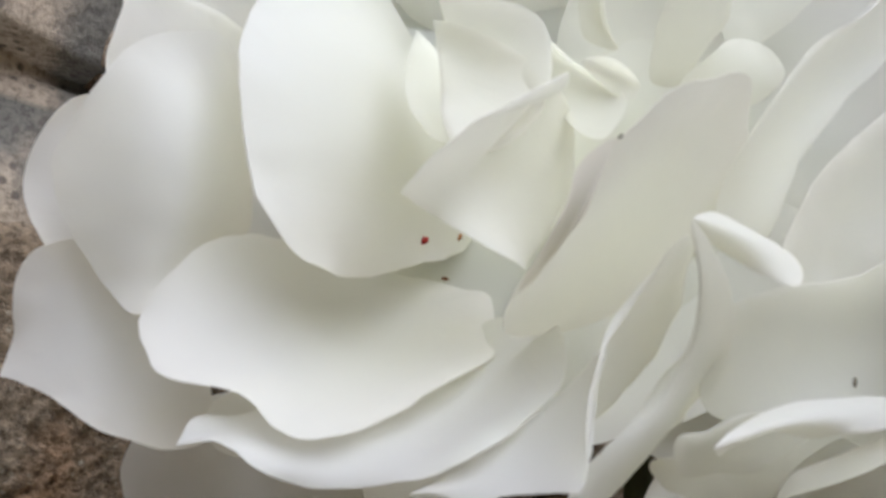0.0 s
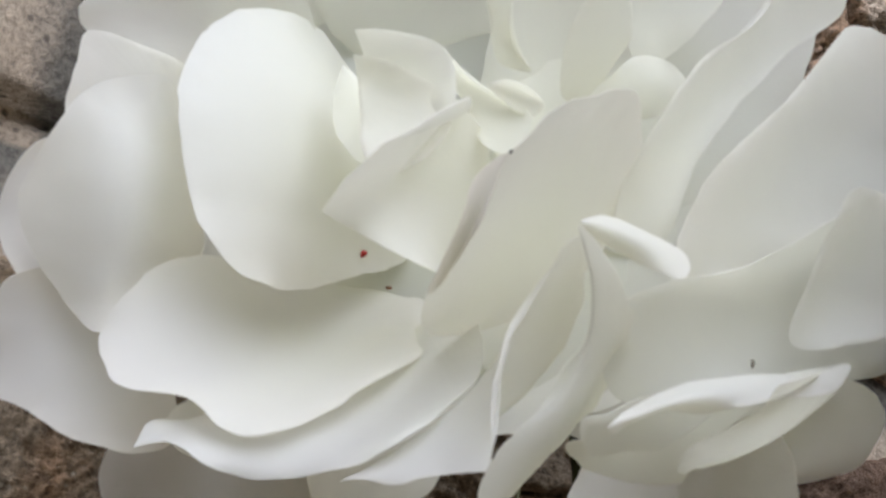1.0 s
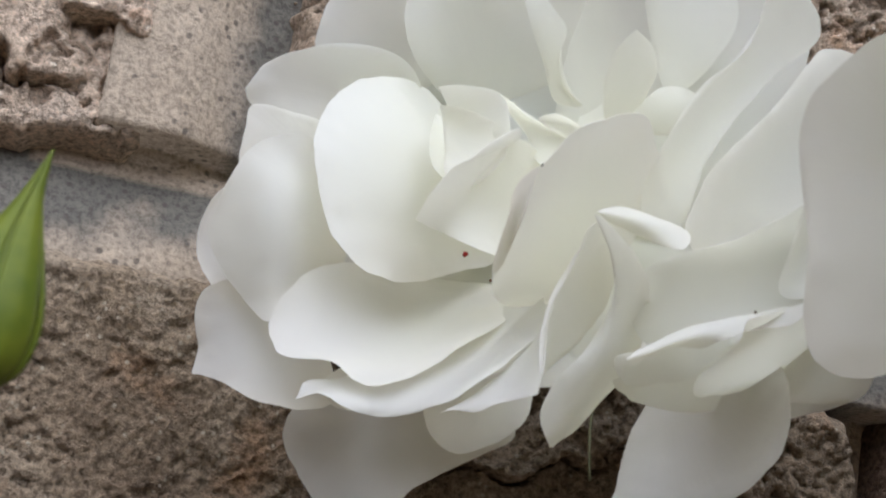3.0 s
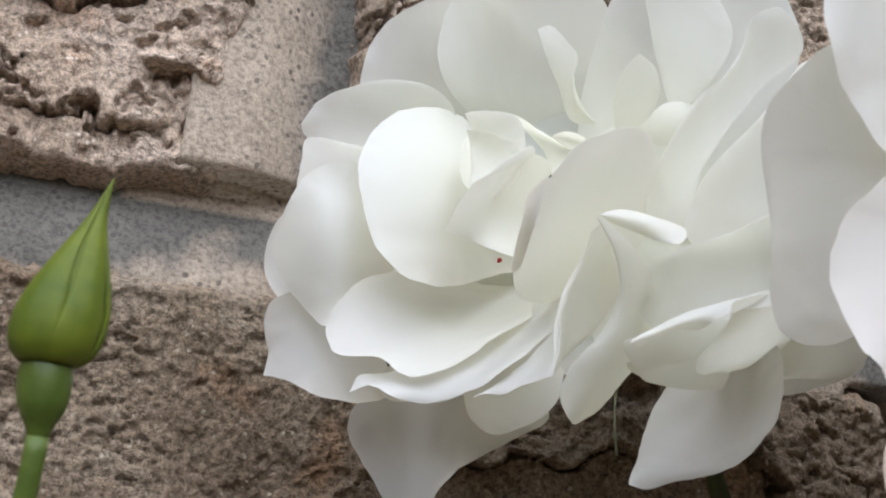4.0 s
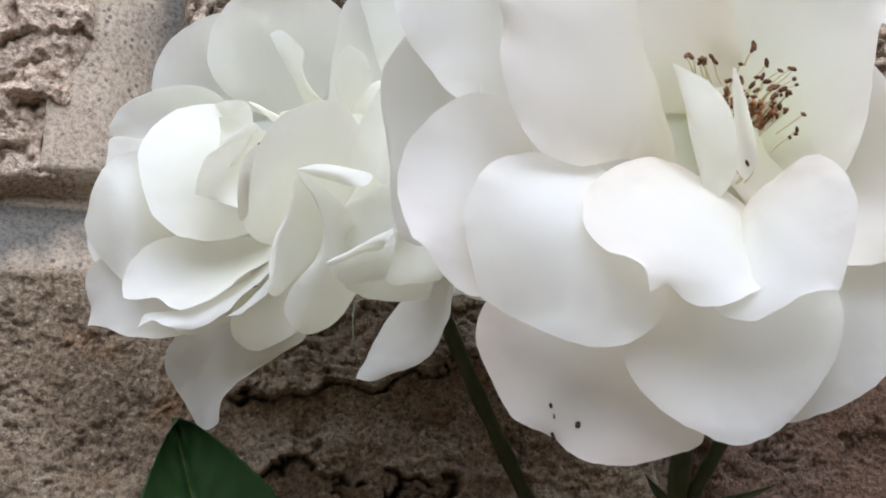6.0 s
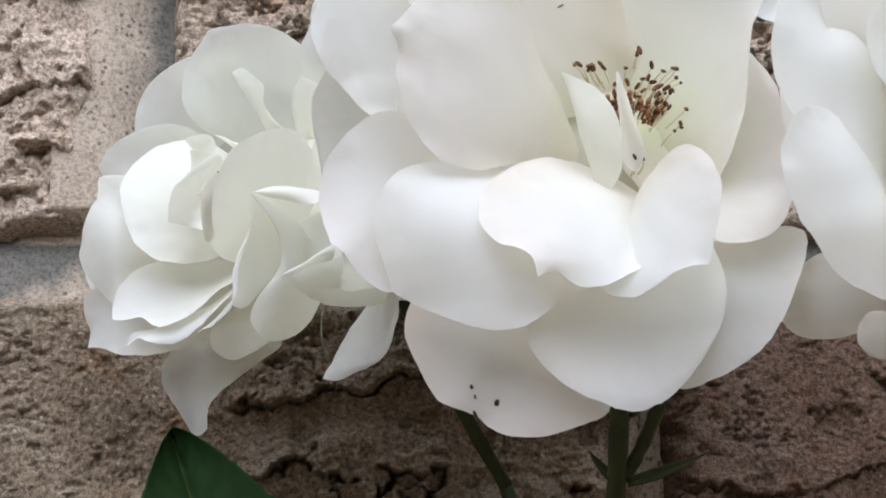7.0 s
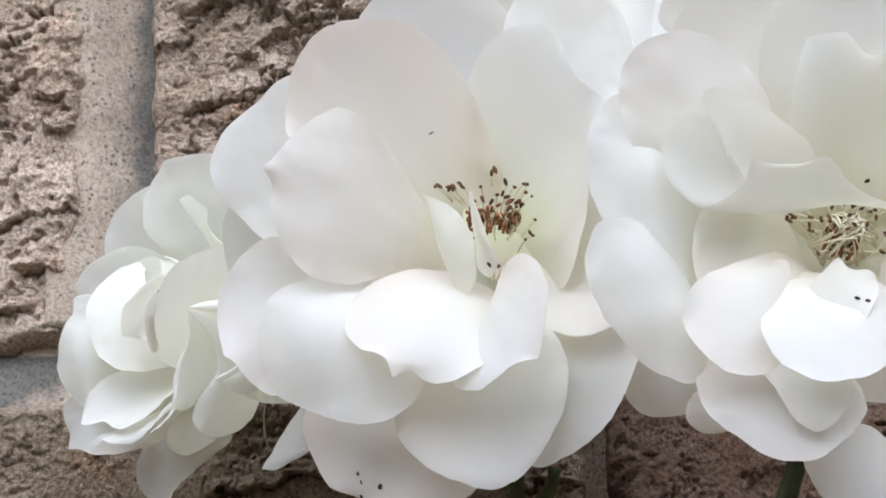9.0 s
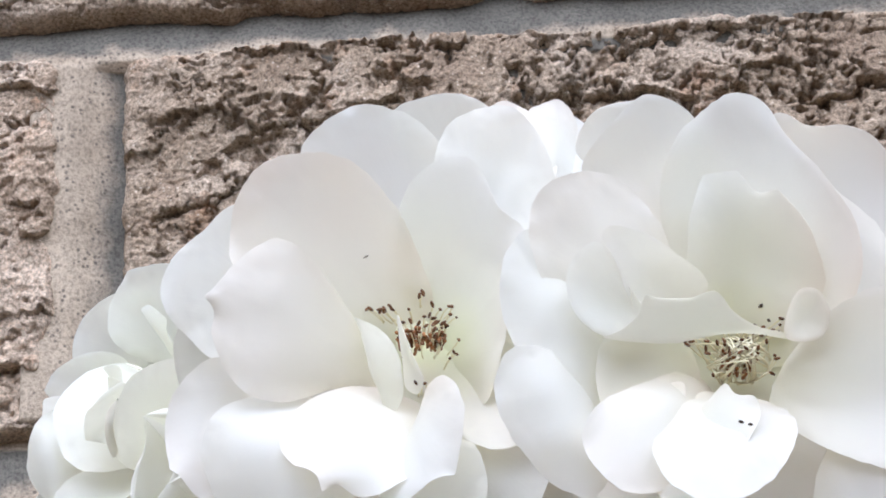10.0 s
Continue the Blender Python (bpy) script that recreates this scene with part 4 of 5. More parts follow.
pistil(rose_two, (2.4, -6.0, 0.6), 1.4)
rnd = random.Random(21)
k = 0
for cx, cz, sx, sz, count in ((2.2, 2.6, 1.7, 1.7, 30), (-5.4, 5.4, 1.5, 0.5, 8), (-2.2, 1.4, 0.6, 2.2, 12), (-0.6, -6.2, 0.7, 0.8, 6), (0.4, 7.4, 0.5, 0.3, 2), (6.0, 4.0, 0.2, 0.3, 1), (4.2, -1.2, 0.8, 1.0, 5)):
    for i in range(count):
        k += 1
        tip = (cx + rnd.gauss(0, sx), -9.0 - rnd.uniform(-1.0, 1.2), cz + rnd.gauss(0, sz))
        reach = rnd.uniform(1.6, 3.0)
        foot = (tip[0] - reach * tip[0] / 7, -6.0, tip[2] - reach * 0.6)
        stamen(rose_two, foot, tip, 0.7, rnd.uniform(0.30, 0.44), k)

# ---- full rose ----
rose_three = bloom((0.1234, -0.1000, -0.0618), "full white rose with folded inner petals and dark stamens")
petal(rose_three, [(-29.3, 0.0, 13.3), (-19.9, -2.0, 25.6), (-5.5, -3.0, 32.6), (11.3, -4.0, 29.3), (24.2, -4.0, 17.5), (23.7, -2.0, -6.2), (12.4, 0.0, -20.1), (-6.1, 2.0, -20.3), (-21.3, 2.0, -14.5), (-28.7, 1.0, -1.5)], belly=-3)
petal(rose_three, [(-32.0, 26.0, 52.9), (-25.5, 26.0, 54.1), (-17.4, 24.0, 51.1), (-14.1, 20.0, 40.3), (-18.9, 16.0, 26.1), (-26.4, 16.0, 24.6), (-31.3, 22.0, 34.0)], belly=-1, curl=.3)
petal(rose_three, [(-26.3, 23.0, 53.9), (-24.5, 23.0, 54.5), (-24.5, 23.0, 54.5), (-21.5, 23.0, 55.5), (-19.1, 23.0, 52.9), (-18.1, 23.0, 47.0), (-21.0, 21.0, 37.0), (-25.5, 21.0, 41.5)], belly=.4, curl=.4)
petal(rose_three, [(-33.4, 24.0, 54.3), (-31.3, 24.0, 56.2), (-27.5, 24.0, 54.6), (-27.5, 24.0, 54.6), (-23.8, 23.0, 50.5), (-22.6, 21.0, 41.3), (-25.7, 20.0, 32.9), (-30.9, 22.0, 40.1)], belly=.3, curl=.4, mat=PETAL_ROSY)
petal(rose_three, [(-20.1, 8.0, 39.0), (-17.4, 6.0, 44.6), (-12.2, 6.0, 46.5), (-7.7, 6.0, 45.7), (-12.0, 10.0, 35.3)], belly=-1)
petal(rose_three, [(10.2, -2.0, 39.1), (11.8, -3.0, 39.0), (14.7, -4.0, 36.3), (20.2, -6.0, 35.1), (24.1, -6.0, 32.7), (27.8, -4.0, 25.4), (25.6, -2.0, 12.8), (19.6, 2.0, 18.0), (14.4, 2.0, 31.4)], belly=-1)
petal(rose_three, [(-29.7, 10.0, -16.1), (-27.7, 10.0, -19.5), (-23.9, 10.0, -20.3), (-20.8, 9.0, -20.0), (-14.7, 8.0, -16.4), (-23.0, 10.0, -9.2)], belly=1.2)
petal(rose_three, [(-22.5, 2.0, -21.9), (-21.4, 2.0, -23.6), (-19.6, 2.0, -24.4), (-16.2, 2.0, -23.6), (-16.9, 2.0, -19.2), (-21.0, 2.0, -18.7)], belly=.6)
petal(rose_three, [(-9.5, -8.0, -30.0), (-8.1, -8.0, -33.9), (-5.4, -8.0, -37.1), (-0.7, -8.0, -38.3), (4.1, -8.0, -33.6), (0.6, -4.0, -25.6), (-5.8, -6.0, -26.5)], belly=1)
petal(rose_three, [(-33.8, -17.9, -0.1), (-35.8, -17.8, -3.6), (-35.7, -17.7, -7.6), (-34.1, -17.1, -11.1), (-32.2, -15.8, -14.3), (-29.8, -14.5, -17.1), (-26.6, -13.7, -19.3), (-22.8, -13.4, -20.3), (-19.5, -9.0, -12.0), (-21.2, -5.0, -3.9), (-28.0, -12.5, 1.0)], belly=2.5, curl=.8)
petal(rose_three, [(-34.4, -11.0, 10.3), (-33.2, -12.0, 15.9), (-29.2, -13.0, 19.2), (-22.2, -11.0, 12.9), (-17.8, -3.0, 1.2), (-21.3, -9.0, -6.6), (-26.2, -12.0, -6.5), (-30.2, -12.0, -2.0), (-33.1, -11.0, 3.4)], belly=3, curl=.7)
petal(rose_three, [(-20.7, -7.0, 29.7), (-15.7, -11.0, 36.0), (-10.5, -13.0, 39.1), (-4.2, -13.0, 35.3), (-1.5, -7.0, 26.2), (-7.9, -4.0, 17.8), (-13.2, -6.0, 26.4)], belly=-2, curl=.8)
petal(rose_three, [(-29.3, -15.0, 20.7), (-27.1, -16.0, 24.5), (-22.3, -17.0, 26.0), (-17.1, -17.0, 24.9), (-12.9, -16.0, 21.0), (-10.1, -15.0, 16.0), (-8.5, -6.0, 5.8), (-18.5, -5.0, 3.3), (-25.1, -10.0, 6.6), (-29.1, -14.0, 14.1)], belly=2, curl=.8, mat=PETAL_ROSY)
petal(rose_three, [(-9.5, -12.0, 26.6), (-4.4, -14.0, 34.4), (2.1, -15.0, 37.8), (5.6, -15.0, 36.5), (8.4, -16.0, 30.1), (12.8, -18.0, 22.9), (15.9, -19.0, 14.6), (16.3, -17.0, 8.6), (12.7, -4.0, 0.8), (-1.3, 2.0, 0.6), (-8.3, -4.0, 14.3)], belly=-5, curl=1)
petal(rose_three, [(-6.5, -13.0, 18.2), (-4.0, -15.0, 24.9), (-4.0, -15.0, 24.9), (0.9, -16.0, 24.8), (0.9, -16.0, 24.8), (3.7, -16.0, 21.2), (6.2, -16.0, 21.9), (6.2, -16.0, 21.9), (10.7, -15.0, 14.7), (12.0, -10.0, 7.7), (4.3, -2.0, 3.5), (-4.8, -2.0, 5.0)], belly=-3, curl=.6)
petal(rose_three, [(-24.9, -17.0, 10.4), (-23.2, -18.0, 13.4), (-20.6, -18.8, 14.6), (-18.6, -18.6, 13.0), (-16.6, -17.0, 9.0), (-14.0, -14.5, 4.0), (-16.1, -14.0, 2.0), (-20.9, -15.0, 2.3), (-24.2, -16.0, 5.6)], belly=-1.4, curl=.5)
petal(rose_three, [(-19.6, -20.4, 14.4), (-19.3, -20.6, 16.0), (-17.4, -20.6, 16.2), (-13.5, -19.5, 15.2), (-9.0, -16.8, 12.8), (-4.8, -13.0, 9.5), (-7.5, -10.0, 3.8), (-13.4, -12.6, 2.6), (-16.4, -16.6, 7.0), (-18.0, -19.2, 11.4)], belly=-1.2, curl=.8)
# folded petal, darkened in colour for the shade on its upper face
petal(rose_three, [(-21.0, -20.6, 0.3), (-21.0, -20.6, 0.3), (-18.3, -21.6, 0.9), (-16.0, -22.9, 2.4), (-15.1, -24.7, 4.8), (-15.1, -24.7, 4.8), (-12.0, -24.7, 3.8), (-8.8, -24.0, 4.0), (-5.4, -23.0, 5.2), (-2.6, -20.5, 2.5), (1.2, -18.1, 0.8), (5.0, -16.0, 0.2), (5.7, -15.2, -0.3), (-3.3, -18.0, 0.7), (-6.6, -19.0, -0.1), (-12.2, -20.0, -0.9), (-16.8, -20.2, -0.6)], belly=.8, curl=.5, mat=PETAL_SHADED)
petal(rose_three, [(4.9, -15.6, 0.1), (5.4, -16.4, 3.6), (7.6, -16.6, 6.6), (10.2, -16.0, 6.4), (11.6, -14.6, 3.6), (11.2, -13.6, 1.0), (9.2, -13.8, -0.2)], belly=-1.1, curl=.5)
petal(rose_three, [(3.3, -6.0, -6.7), (8.4, -10.0, 1.2), (14.3, -15.0, 5.2), (20.3, -17.0, 6.3), (27.3, -17.0, 1.3), (27.0, -15.0, -14.1), (19.2, -13.0, -18.7), (10.8, -11.0, -15.5), (6.0, -8.0, -11.4)], belly=-3, curl=.8)
petal(rose_three, [(7.9, -6.0, -20.8), (11.7, -8.0, -13.4), (19.8, -12.0, -16.2), (28.5, -12.0, -19.9), (29.3, -8.0, -31.7), (21.2, -6.0, -37.8), (12.3, -6.0, -35.1)], belly=2, curl=.5)
petal(rose_three, [(21.5, -8.0, 11.1), (27.5, -12.0, 14.6), (36.5, -12.0, 9.8), (39.6, -10.0, -4.1), (33.4, -8.0, -16.2), (25.7, -4.0, -11.7)], belly=-2, curl=.5)
petal(rose_three, [(-19.9, -12.0, 2.3), (-8.3, -4.0, 5.5), (-5.7, -2.0, -3.6), (-11.5, -6.0, -8.3), (-20.6, -11.0, -7.2)], belly=-2)
petal(rose_three, [(-22.6, -13.0, -18.9), (-22.2, -15.0, -24.0), (-18.7, -16.0, -27.8), (-15.2, -17.0, -30.8), (-10.6, -17.0, -31.7), (-7.8, -17.0, -30.4), (-2.6, -15.0, -25.0), (-6.5, -8.0, -15.3), (-14.4, -6.0, -13.1)], belly=2, curl=.6)
petal(rose_three, [(-15.5, -18.0, -19.4), (-14.2, -19.0, -22.8), (-12.0, -19.0, -26.9), (-9.5, -19.0, -28.2), (-6.6, -19.0, -26.4), (-4.6, -17.0, -19.9), (-9.6, -16.0, -18.1)], belly=1, curl=.5)
petal(rose_three, [(-24.4, -19.0, -12.6), (-22.8, -18.0, -9.0), (-16.5, -12.0, -4.8), (-6.1, -1.0, -0.7), (-3.3, -5.0, -8.6), (-14.8, -19.0, -20.8), (-14.8, -19.0, -20.8), (-19.4, -20.0, -20.4), (-22.5, -20.0, -17.9)], belly=3, curl=.8)
petal(rose_three, [(-15.5, -21.0, -14.7), (-13.2, -19.0, -11.8), (-4.6, -6.0, -4.6), (3.4, -9.0, -7.8), (3.6, -21.0, -14.7), (-0.7, -24.0, -21.0), (-5.5, -25.0, -23.5), (-11.1, -24.0, -23.0), (-14.6, -22.0, -19.9)], belly=2.5, curl=.6)
petal(rose_three, [(-9.1, -15.0, -10.2), (-6.7, -16.0, -8.2), (-4.6, -18.0, -6.6), (-3.5, -20.0, -8.7), (-1.4, -21.0, -9.2), (-0.7, -21.0, -11.4), (-2.1, -22.0, -14.2), (-4.4, -22.0, -16.9), (-7.0, -21.0, -15.8), (-8.6, -18.0, -13.2)], belly=.7, curl=.3)
petal(rose_three, [(-10.9, -8.0, -3.8), (-9.3, -10.0, -4.1), (-9.3, -12.0, -8.1), (-8.0, -13.0, -9.6), (-10.2, -12.0, -9.3)], belly=.3, curl=.2)
pistil(rose_three, (0.0, -4.0, 0.0), 2.6)
rnd = random.Random(33)
k = 0
for cx, cz, sx, sz, count in ((-6.6, 3.2, 0.9, 1.4, 9), (-5.2, -0.6, 0.5, 2.0, 3), (5.0, 3.0, 1.2, 0.8, 4), (4.6, -2.6, 0.6, 0.6, 2), (0.6, 3.2, 2.6, 1.4, 20), (0.4, 0.2, 2.4, 1.4, 12)):
    for i in range(count):
        k += 1
        tip = (cx + rnd.gauss(0, sx), -8.0 - rnd.uniform(-1.2, 1.6), cz + rnd.gauss(0, sz))
        stamen(rose_three, (rnd.uniform(-3, 3), -1.0, rnd.uniform(-3.0, 1.5)), tip, 2.4, 0.34, 100 + k)
for i in range(34):
    ang = rnd.uniform(0, 6.28)
    a = (math.cos(ang) * 4.6, -3.0 - rnd.uniform(0, 2), math.sin(ang) * 3.4)
    b = (rnd.uniform(-1.5, 1.8), -8.0 - rnd.uniform(0, 1.5), rnd.uniform(-1.5, 1.5))
    v, f = tube([Vector(q) / 1000 for q in bezier(a, (a[0] * 0.6 + rnd.uniform(-1, 1), -8.5, a[2] * 0.7 + rnd.uniform(-1, 1)), b, 9)], [0.00013] * 9, 6)
    part("filament", v, f, FILAMENT, rose_three)


# ---- the bud, the stems and the leaf ----
def rose_bud():
    bud = thing("rose_bud", (-0.0221, -0.094, -0.0809), "closed green rose bud with pointed sepals on a stem", "rose bud")
    keys = [(0.0, 1.75), (0.5, 2.42), (1.4, 2.90), (2.6, 3.08), (4.0, 3.0), (5.5, 2.6), (7.5, 1.85), (9.5, 1.05), (11.0, 0.53), (12.4, 0.27), (14.0, 0.05)]

    def bent(r, w, h):
        """A point of the bud at height h, which leans over and bends towards its tip."""
        lean = (0.10 if h > 0 else -0.03) * h + 0.0052 * max(0, h) ** 2
        return Vector((lean + r * math.cos(w), r * math.sin(w) + 0.03 * h, h)) / 1000

    def swept(rows, mat, name, label, sides=44):
        verts, faces = [], []
        for h, r in rows:
            for s in range(sides):
                w = 2 * math.pi * s / sides
                verts.append(bent(r * (1 + 0.012 * math.sin(3 * w + h)), w, h))
        for i in range(len(rows) - 1):
            for s in range(sides):
                n = (s + 1) % sides
                faces.append((i * sides + s, i * sides + n, (i + 1) * sides + n, (i + 1) * sides + s))
        faces.append(tuple(range(sides))[::-1])
        faces.append(tuple((len(rows) - 1) * sides + s for s in range(sides)))
        return part(name, verts, faces, mat, bud, label)

    def rounded(keys, n):
        h = np.linspace(keys[0][0], keys[-1][0], n)
        r = np.interp(h, *zip(*keys))
        for _ in range(4):
            r[1:-1] = (r[:-2] + 2 * r[1:-1] + r[2:]) / 4
        return list(zip(h, r))

    swept(rounded([(-5.6, 0.55), (-5.2, 0.70), (-4.8, 0.80), (-4.5, 0.90), (-4.1, 1.10), (-3.5, 1.48), (-2.7, 1.78), (-1.4, 1.92), (-0.4, 1.90), (0.15, 1.80)], 26), HIP_GREEN, "hip", "green hip below the bud")
    swept(rounded(keys, 44), BUD_GREEN, "body", "tightly closed bud")
    shape = rounded(keys, 60)
    for k in range(5):
        turn = 2 * math.pi * k / 5 - 1.05
        verts, faces = [], []
        rows, cols = 40, 11
        for side in (0, 1):
            for i in range(rows):
                s = i / (rows - 1)
                h = 0.05 + 13.9 * s
                r = float(np.interp(h, *zip(*shape)))
                half = (0.70 - 0.16 * math.sin(5 * s + k)) * (1 - 0.25 * s)
                for j in range(cols):
                    u = (j / (cols - 1) - 0.5) * 2
                    w = turn + u * half + 0.10 * s
                    rr = r + (0.32 - 0.26 * side - 0.10 * u * u * (1 - 0.4 * s)) * (1 - s**3) + 0.07 * math.exp(-((u / 0.10) ** 2)) * (1 - s)
                    verts.append(bent(rr, w, h))
        n0 = rows * cols
        for i in range(rows - 1):
            for j in range(cols - 1):
                f = (i * cols + j, i * cols + j + 1, (i + 1) * cols + j + 1, (i + 1) * cols + j)
                faces += [f, tuple(v + n0 for v in f[::-1])]
        edge = [*range(cols), *[i * cols + cols - 1 for i in range(1, rows)], *[(rows - 1) * cols + j for j in range(cols - 2, -1, -1)], *[i * cols for i in range(rows - 2, 0, -1)]]
        faces += [(edge[i], edge[i] + n0, edge[(i + 1) % len(edge)] + n0, edge[(i + 1) % len(edge)]) for i in range(len(edge))]
        part("sepal", verts, faces, BUD_GREEN, bud)
    pts = bezier((0.00018, -0.0002, -0.0050), (0.0001, -0.0002, -0.012), (-0.0030, 0.010, -0.036), 14)
    v, f = tube(pts, [0.00080] * 14, 14)
    part("stem", v, f, BUD_STEM, bud, "slim pale green stem")
    return bud


BUD = rose_bud()


def stem(rose, points, radius, label="green stem", name="stem", mat=None):
    p = [Vector(q) for q in points]
    n = 16
    path = bezier(p[0], p[1], p[2], n)
    v, f = tube(path, [radius * (1 + 0.08 * math.sin(i * 1.7)) for i in range(n)], 14)
    return part(name, v, f, mat or STEM_GREEN, rose, label)


def cane(plant, start, lead, radius):
    """The long cane from a stem's lower end, metres from the plant's place, down into the soil."""
    a = Vector(start)
    foot = Vector((0.05 + 0.3 * plant.location.x, -0.06, -0.915)) - plant.location
    path = bezier(a, a + Vector(lead), foot, 30)
    v, f = tube(path, [radius * (1 + 0.9 * i / 29) for i in range(30)], 12)
    return part("cane", v, f, STEM_GREEN, plant, "long green cane down to the soil")


def sepal(rose, foot, mid, tip, width):
    """A narrow folded blade, metres from the rose's heart."""
    pts = bezier(foot, mid, tip, 14)
    verts, faces = [], []
    for side in (0, 1):
        for i, q in enumerate(pts):
            s = i / 13
            d = (pts[min(i + 1, 13)] - pts[max(i - 1, 0)]).normalized()
            a = d.cross(Vector((0, -1, 0.2))).normalized()
            b = a.cross(d)
            w = width * (0.35 + 0.65 * math.sin(math.pi * min(1, s * 0.9 + 0.2))) * (1 - s**3)
            for j in range(5):
                u = (j - 2) / 2
                verts.append(q + a * u * w + b * (abs(u) * w * 0.45 - 0.00025 * side))
    n0 = 14 * 5
    for i in range(13):
        for j in range(4):
            q = (i * 5 + j, i * 5 + j + 1, i * 5 + j + 6, i * 5 + j + 5)
            faces += [q, tuple(v + n0 for v in q[::-1])]
    edge = [*range(5), *[i * 5 + 4 for i in range(1, 14)], *[65 + j for j in (3, 2, 1, 0)], *[i * 5 for i in range(12, 0, -1)]]
    faces += [(edge[i], edge[i] + n0, edge[(i + 1) % len(edge)] + n0, edge[(i + 1) % len(edge)]) for i in range(len(edge))]
    part("sepal", verts, faces, STEM_GREEN, rose, "narrow green sepal")


def rose_leaf(at, tip, width, label, rose=None):
    """A leaf blade with a sunk midrib and toothed edge, from its stalk end at to its tip; where a rose is given, an
    unseen leaf added under it for shade.
    """
    ob = None if rose else thing("rose_leaf", at, label, "leaf")
    ax = Vector(tip) - Vector(at)
    length = ax.length
    ax.normalize()
    side = ax.cross(Vector((0.1, -1, 0.35))).normalized()
    up = side.cross(ax)
    if up.y > 0:
        up = -up
    verts, faces = [], []
    rows, cols = 60, 25
    for s_ in (0, 1):
        for i in range(rows):
            s = i / (rows - 1)
            w = width * (math.sin(math.pi * s**0.8)) ** 0.75 * (1 - 0.25 * s) + 0.0002
            tooth = 1 + 0.05 * ((i * 0.35) % 1 - 0.5)
            for j in range(cols):
                u = (j / (cols - 1) - 0.5) * 2
                rib = -0.0011 * math.exp(-((u / 0.06) ** 2))
                vein = 0.00035 * math.sin((s * 9 - abs(u) * 2.2) * 2 * math.pi)
                z = 0.004 * abs(u) ** 1.3 + rib + vein * (1 - abs(u)) - 0.006 * (s - 0.5) ** 2
                verts.append(ax * (length * s) + side * (u * w * (tooth if abs(u) > 0.99 else 1)) + up * (z - 0.0003 * s_))
    n0 = rows * cols
    for i in range(rows - 1):
        for j in range(cols - 1):
            q = (i * cols + j, i * cols + j + 1, (i + 1) * cols + j + 1, (i + 1) * cols + j)
            faces += [q, tuple(v + n0 for v in q[::-1])]
    edge = [*range(cols), *[i * cols + cols - 1 for i in range(1, rows)], *[(rows - 1) * cols + j for j in range(cols - 2, -1, -1)], *[i * cols for i in range(rows - 2, 0, -1)]]
    faces += [(edge[i], edge[i] + n0, edge[(i + 1) % len(edge)] + n0, edge[(i + 1) % len(edge)]) for i in range(len(edge))]
    # leaves given a rose are added, unseen shade blockers
    if rose:
        start = Vector(at) - rose.location
        blade = part("leaf", [v + start for v in verts], faces, LEAF_GREEN, rose, label)
        line = [start + ax * (length * s) + up * (-0.0008 - 0.006 * (s - 0.5) ** 2) for s in (i / 23 for i in range(24))]
        v, f = tube(line, [0.00042 * (1.05 - i / 23) for i in range(24)], 8)
        part("midrib", v, f, BUD_STEM, blade, "pale green midrib")
        return blade
    part("blade", verts, faces, LEAF_GREEN, ob)
    line = [ax * (length * s) + up * (-0.0008 - 0.006 * (s - 0.5) ** 2) for s in (i / 23 for i in range(24))]
    v, f = tube(line, [0.00042 * (1.05 - i / 23) for i in range(24)], 8)
    part("midrib", v, f, BUD_STEM, ob, "pale green midrib")
    v, f = tube(bezier((0, 0, 0), -ax * 0.01 + Vector((0, 0.004, 0)), -ax * 0.02 + Vector((0, 0.012, -0.004)), 8), [0.0007] * 8, 8)
    part("stalk", v, f, STEM_GREEN, ob)
    ob["stalk_end"] = list(-ax * 0.02 + Vector((0, 0.012, -0.004)))
    return ob


MM = 0.001


def mm(*pts):
    return [Vector(p) * MM for p in pts]


stem(rose_three, mm((-6.9, 5.0, -26.5), (-10.3, 7.0, -35.8), (-17.0, 12.0, -52.0)), 0.0014)
stem(rose_three, mm((-11.2, 8.0, -40.5), (-6.7, 6.0, -38.3), (-1.0, 4.0, -33.0)), 0.0010, name="side_stem")
sepal(rose_three, *mm((-10.6, 6.5, -40.7), (-4.9, 7.0, -39.8), (2.0, 8.0, -40.4)), 0.0008)
stem(rose_two, mm((1.7, 20.0, -29.0), (2.3, 28.0, -42.4), (1.0, 36.0, -62.0)), 0.0014)
stem(rose_two, mm((2.9, 28.0, -42.6), (5.5, 27.0, -39.3), (8.3, 23.0, -31.0)), 0.0010, name="side_stem")
sepal(rose_two, *mm((3.3, 27.0, -43.2), (9.5, 26.0, -41.9), (15.6, 25.0, -38.8)), 0.0009)
sepal(rose_two, *mm((1.6, 27.0, -43.2), (-0.7, 28.0, -40.5), (-2.0, 28.0, -38.2)), 0.0007)
stem(rose_one, mm((16.0, 6.0, -8.0), (25.0, 12.0, -25.0), (36.0, 20.0, -42.0)), 0.0012)
stem(rose_one, mm((5.6, -6.0, -17.5), (5.0, -7.0, -21.5), (6.4, -5.6, -25.5)), 0.00013, "thin pale green dry thread", "thread", HUSK_GREEN)
speck(rose_one, (-7.7, -0.35, -4.5), 0.75, 0.6, 0.4, RED_SPECK, "dark red fleck")
speck(rose_one, (-3.3, 4.2, -2.7), 0.6, 0.35, 1.2, PISTIL, "dull brown fleck")
speck(rose_one, (-3.0, 5.2, -5.7), 0.6, 0.25, 0.1, PISTIL, "dull brown fleck")
speck(rose_one, (15.0, -19.6, -8.85), 0.65, 0.25, 1.7, HUSK_GREY, "small dark fleck")
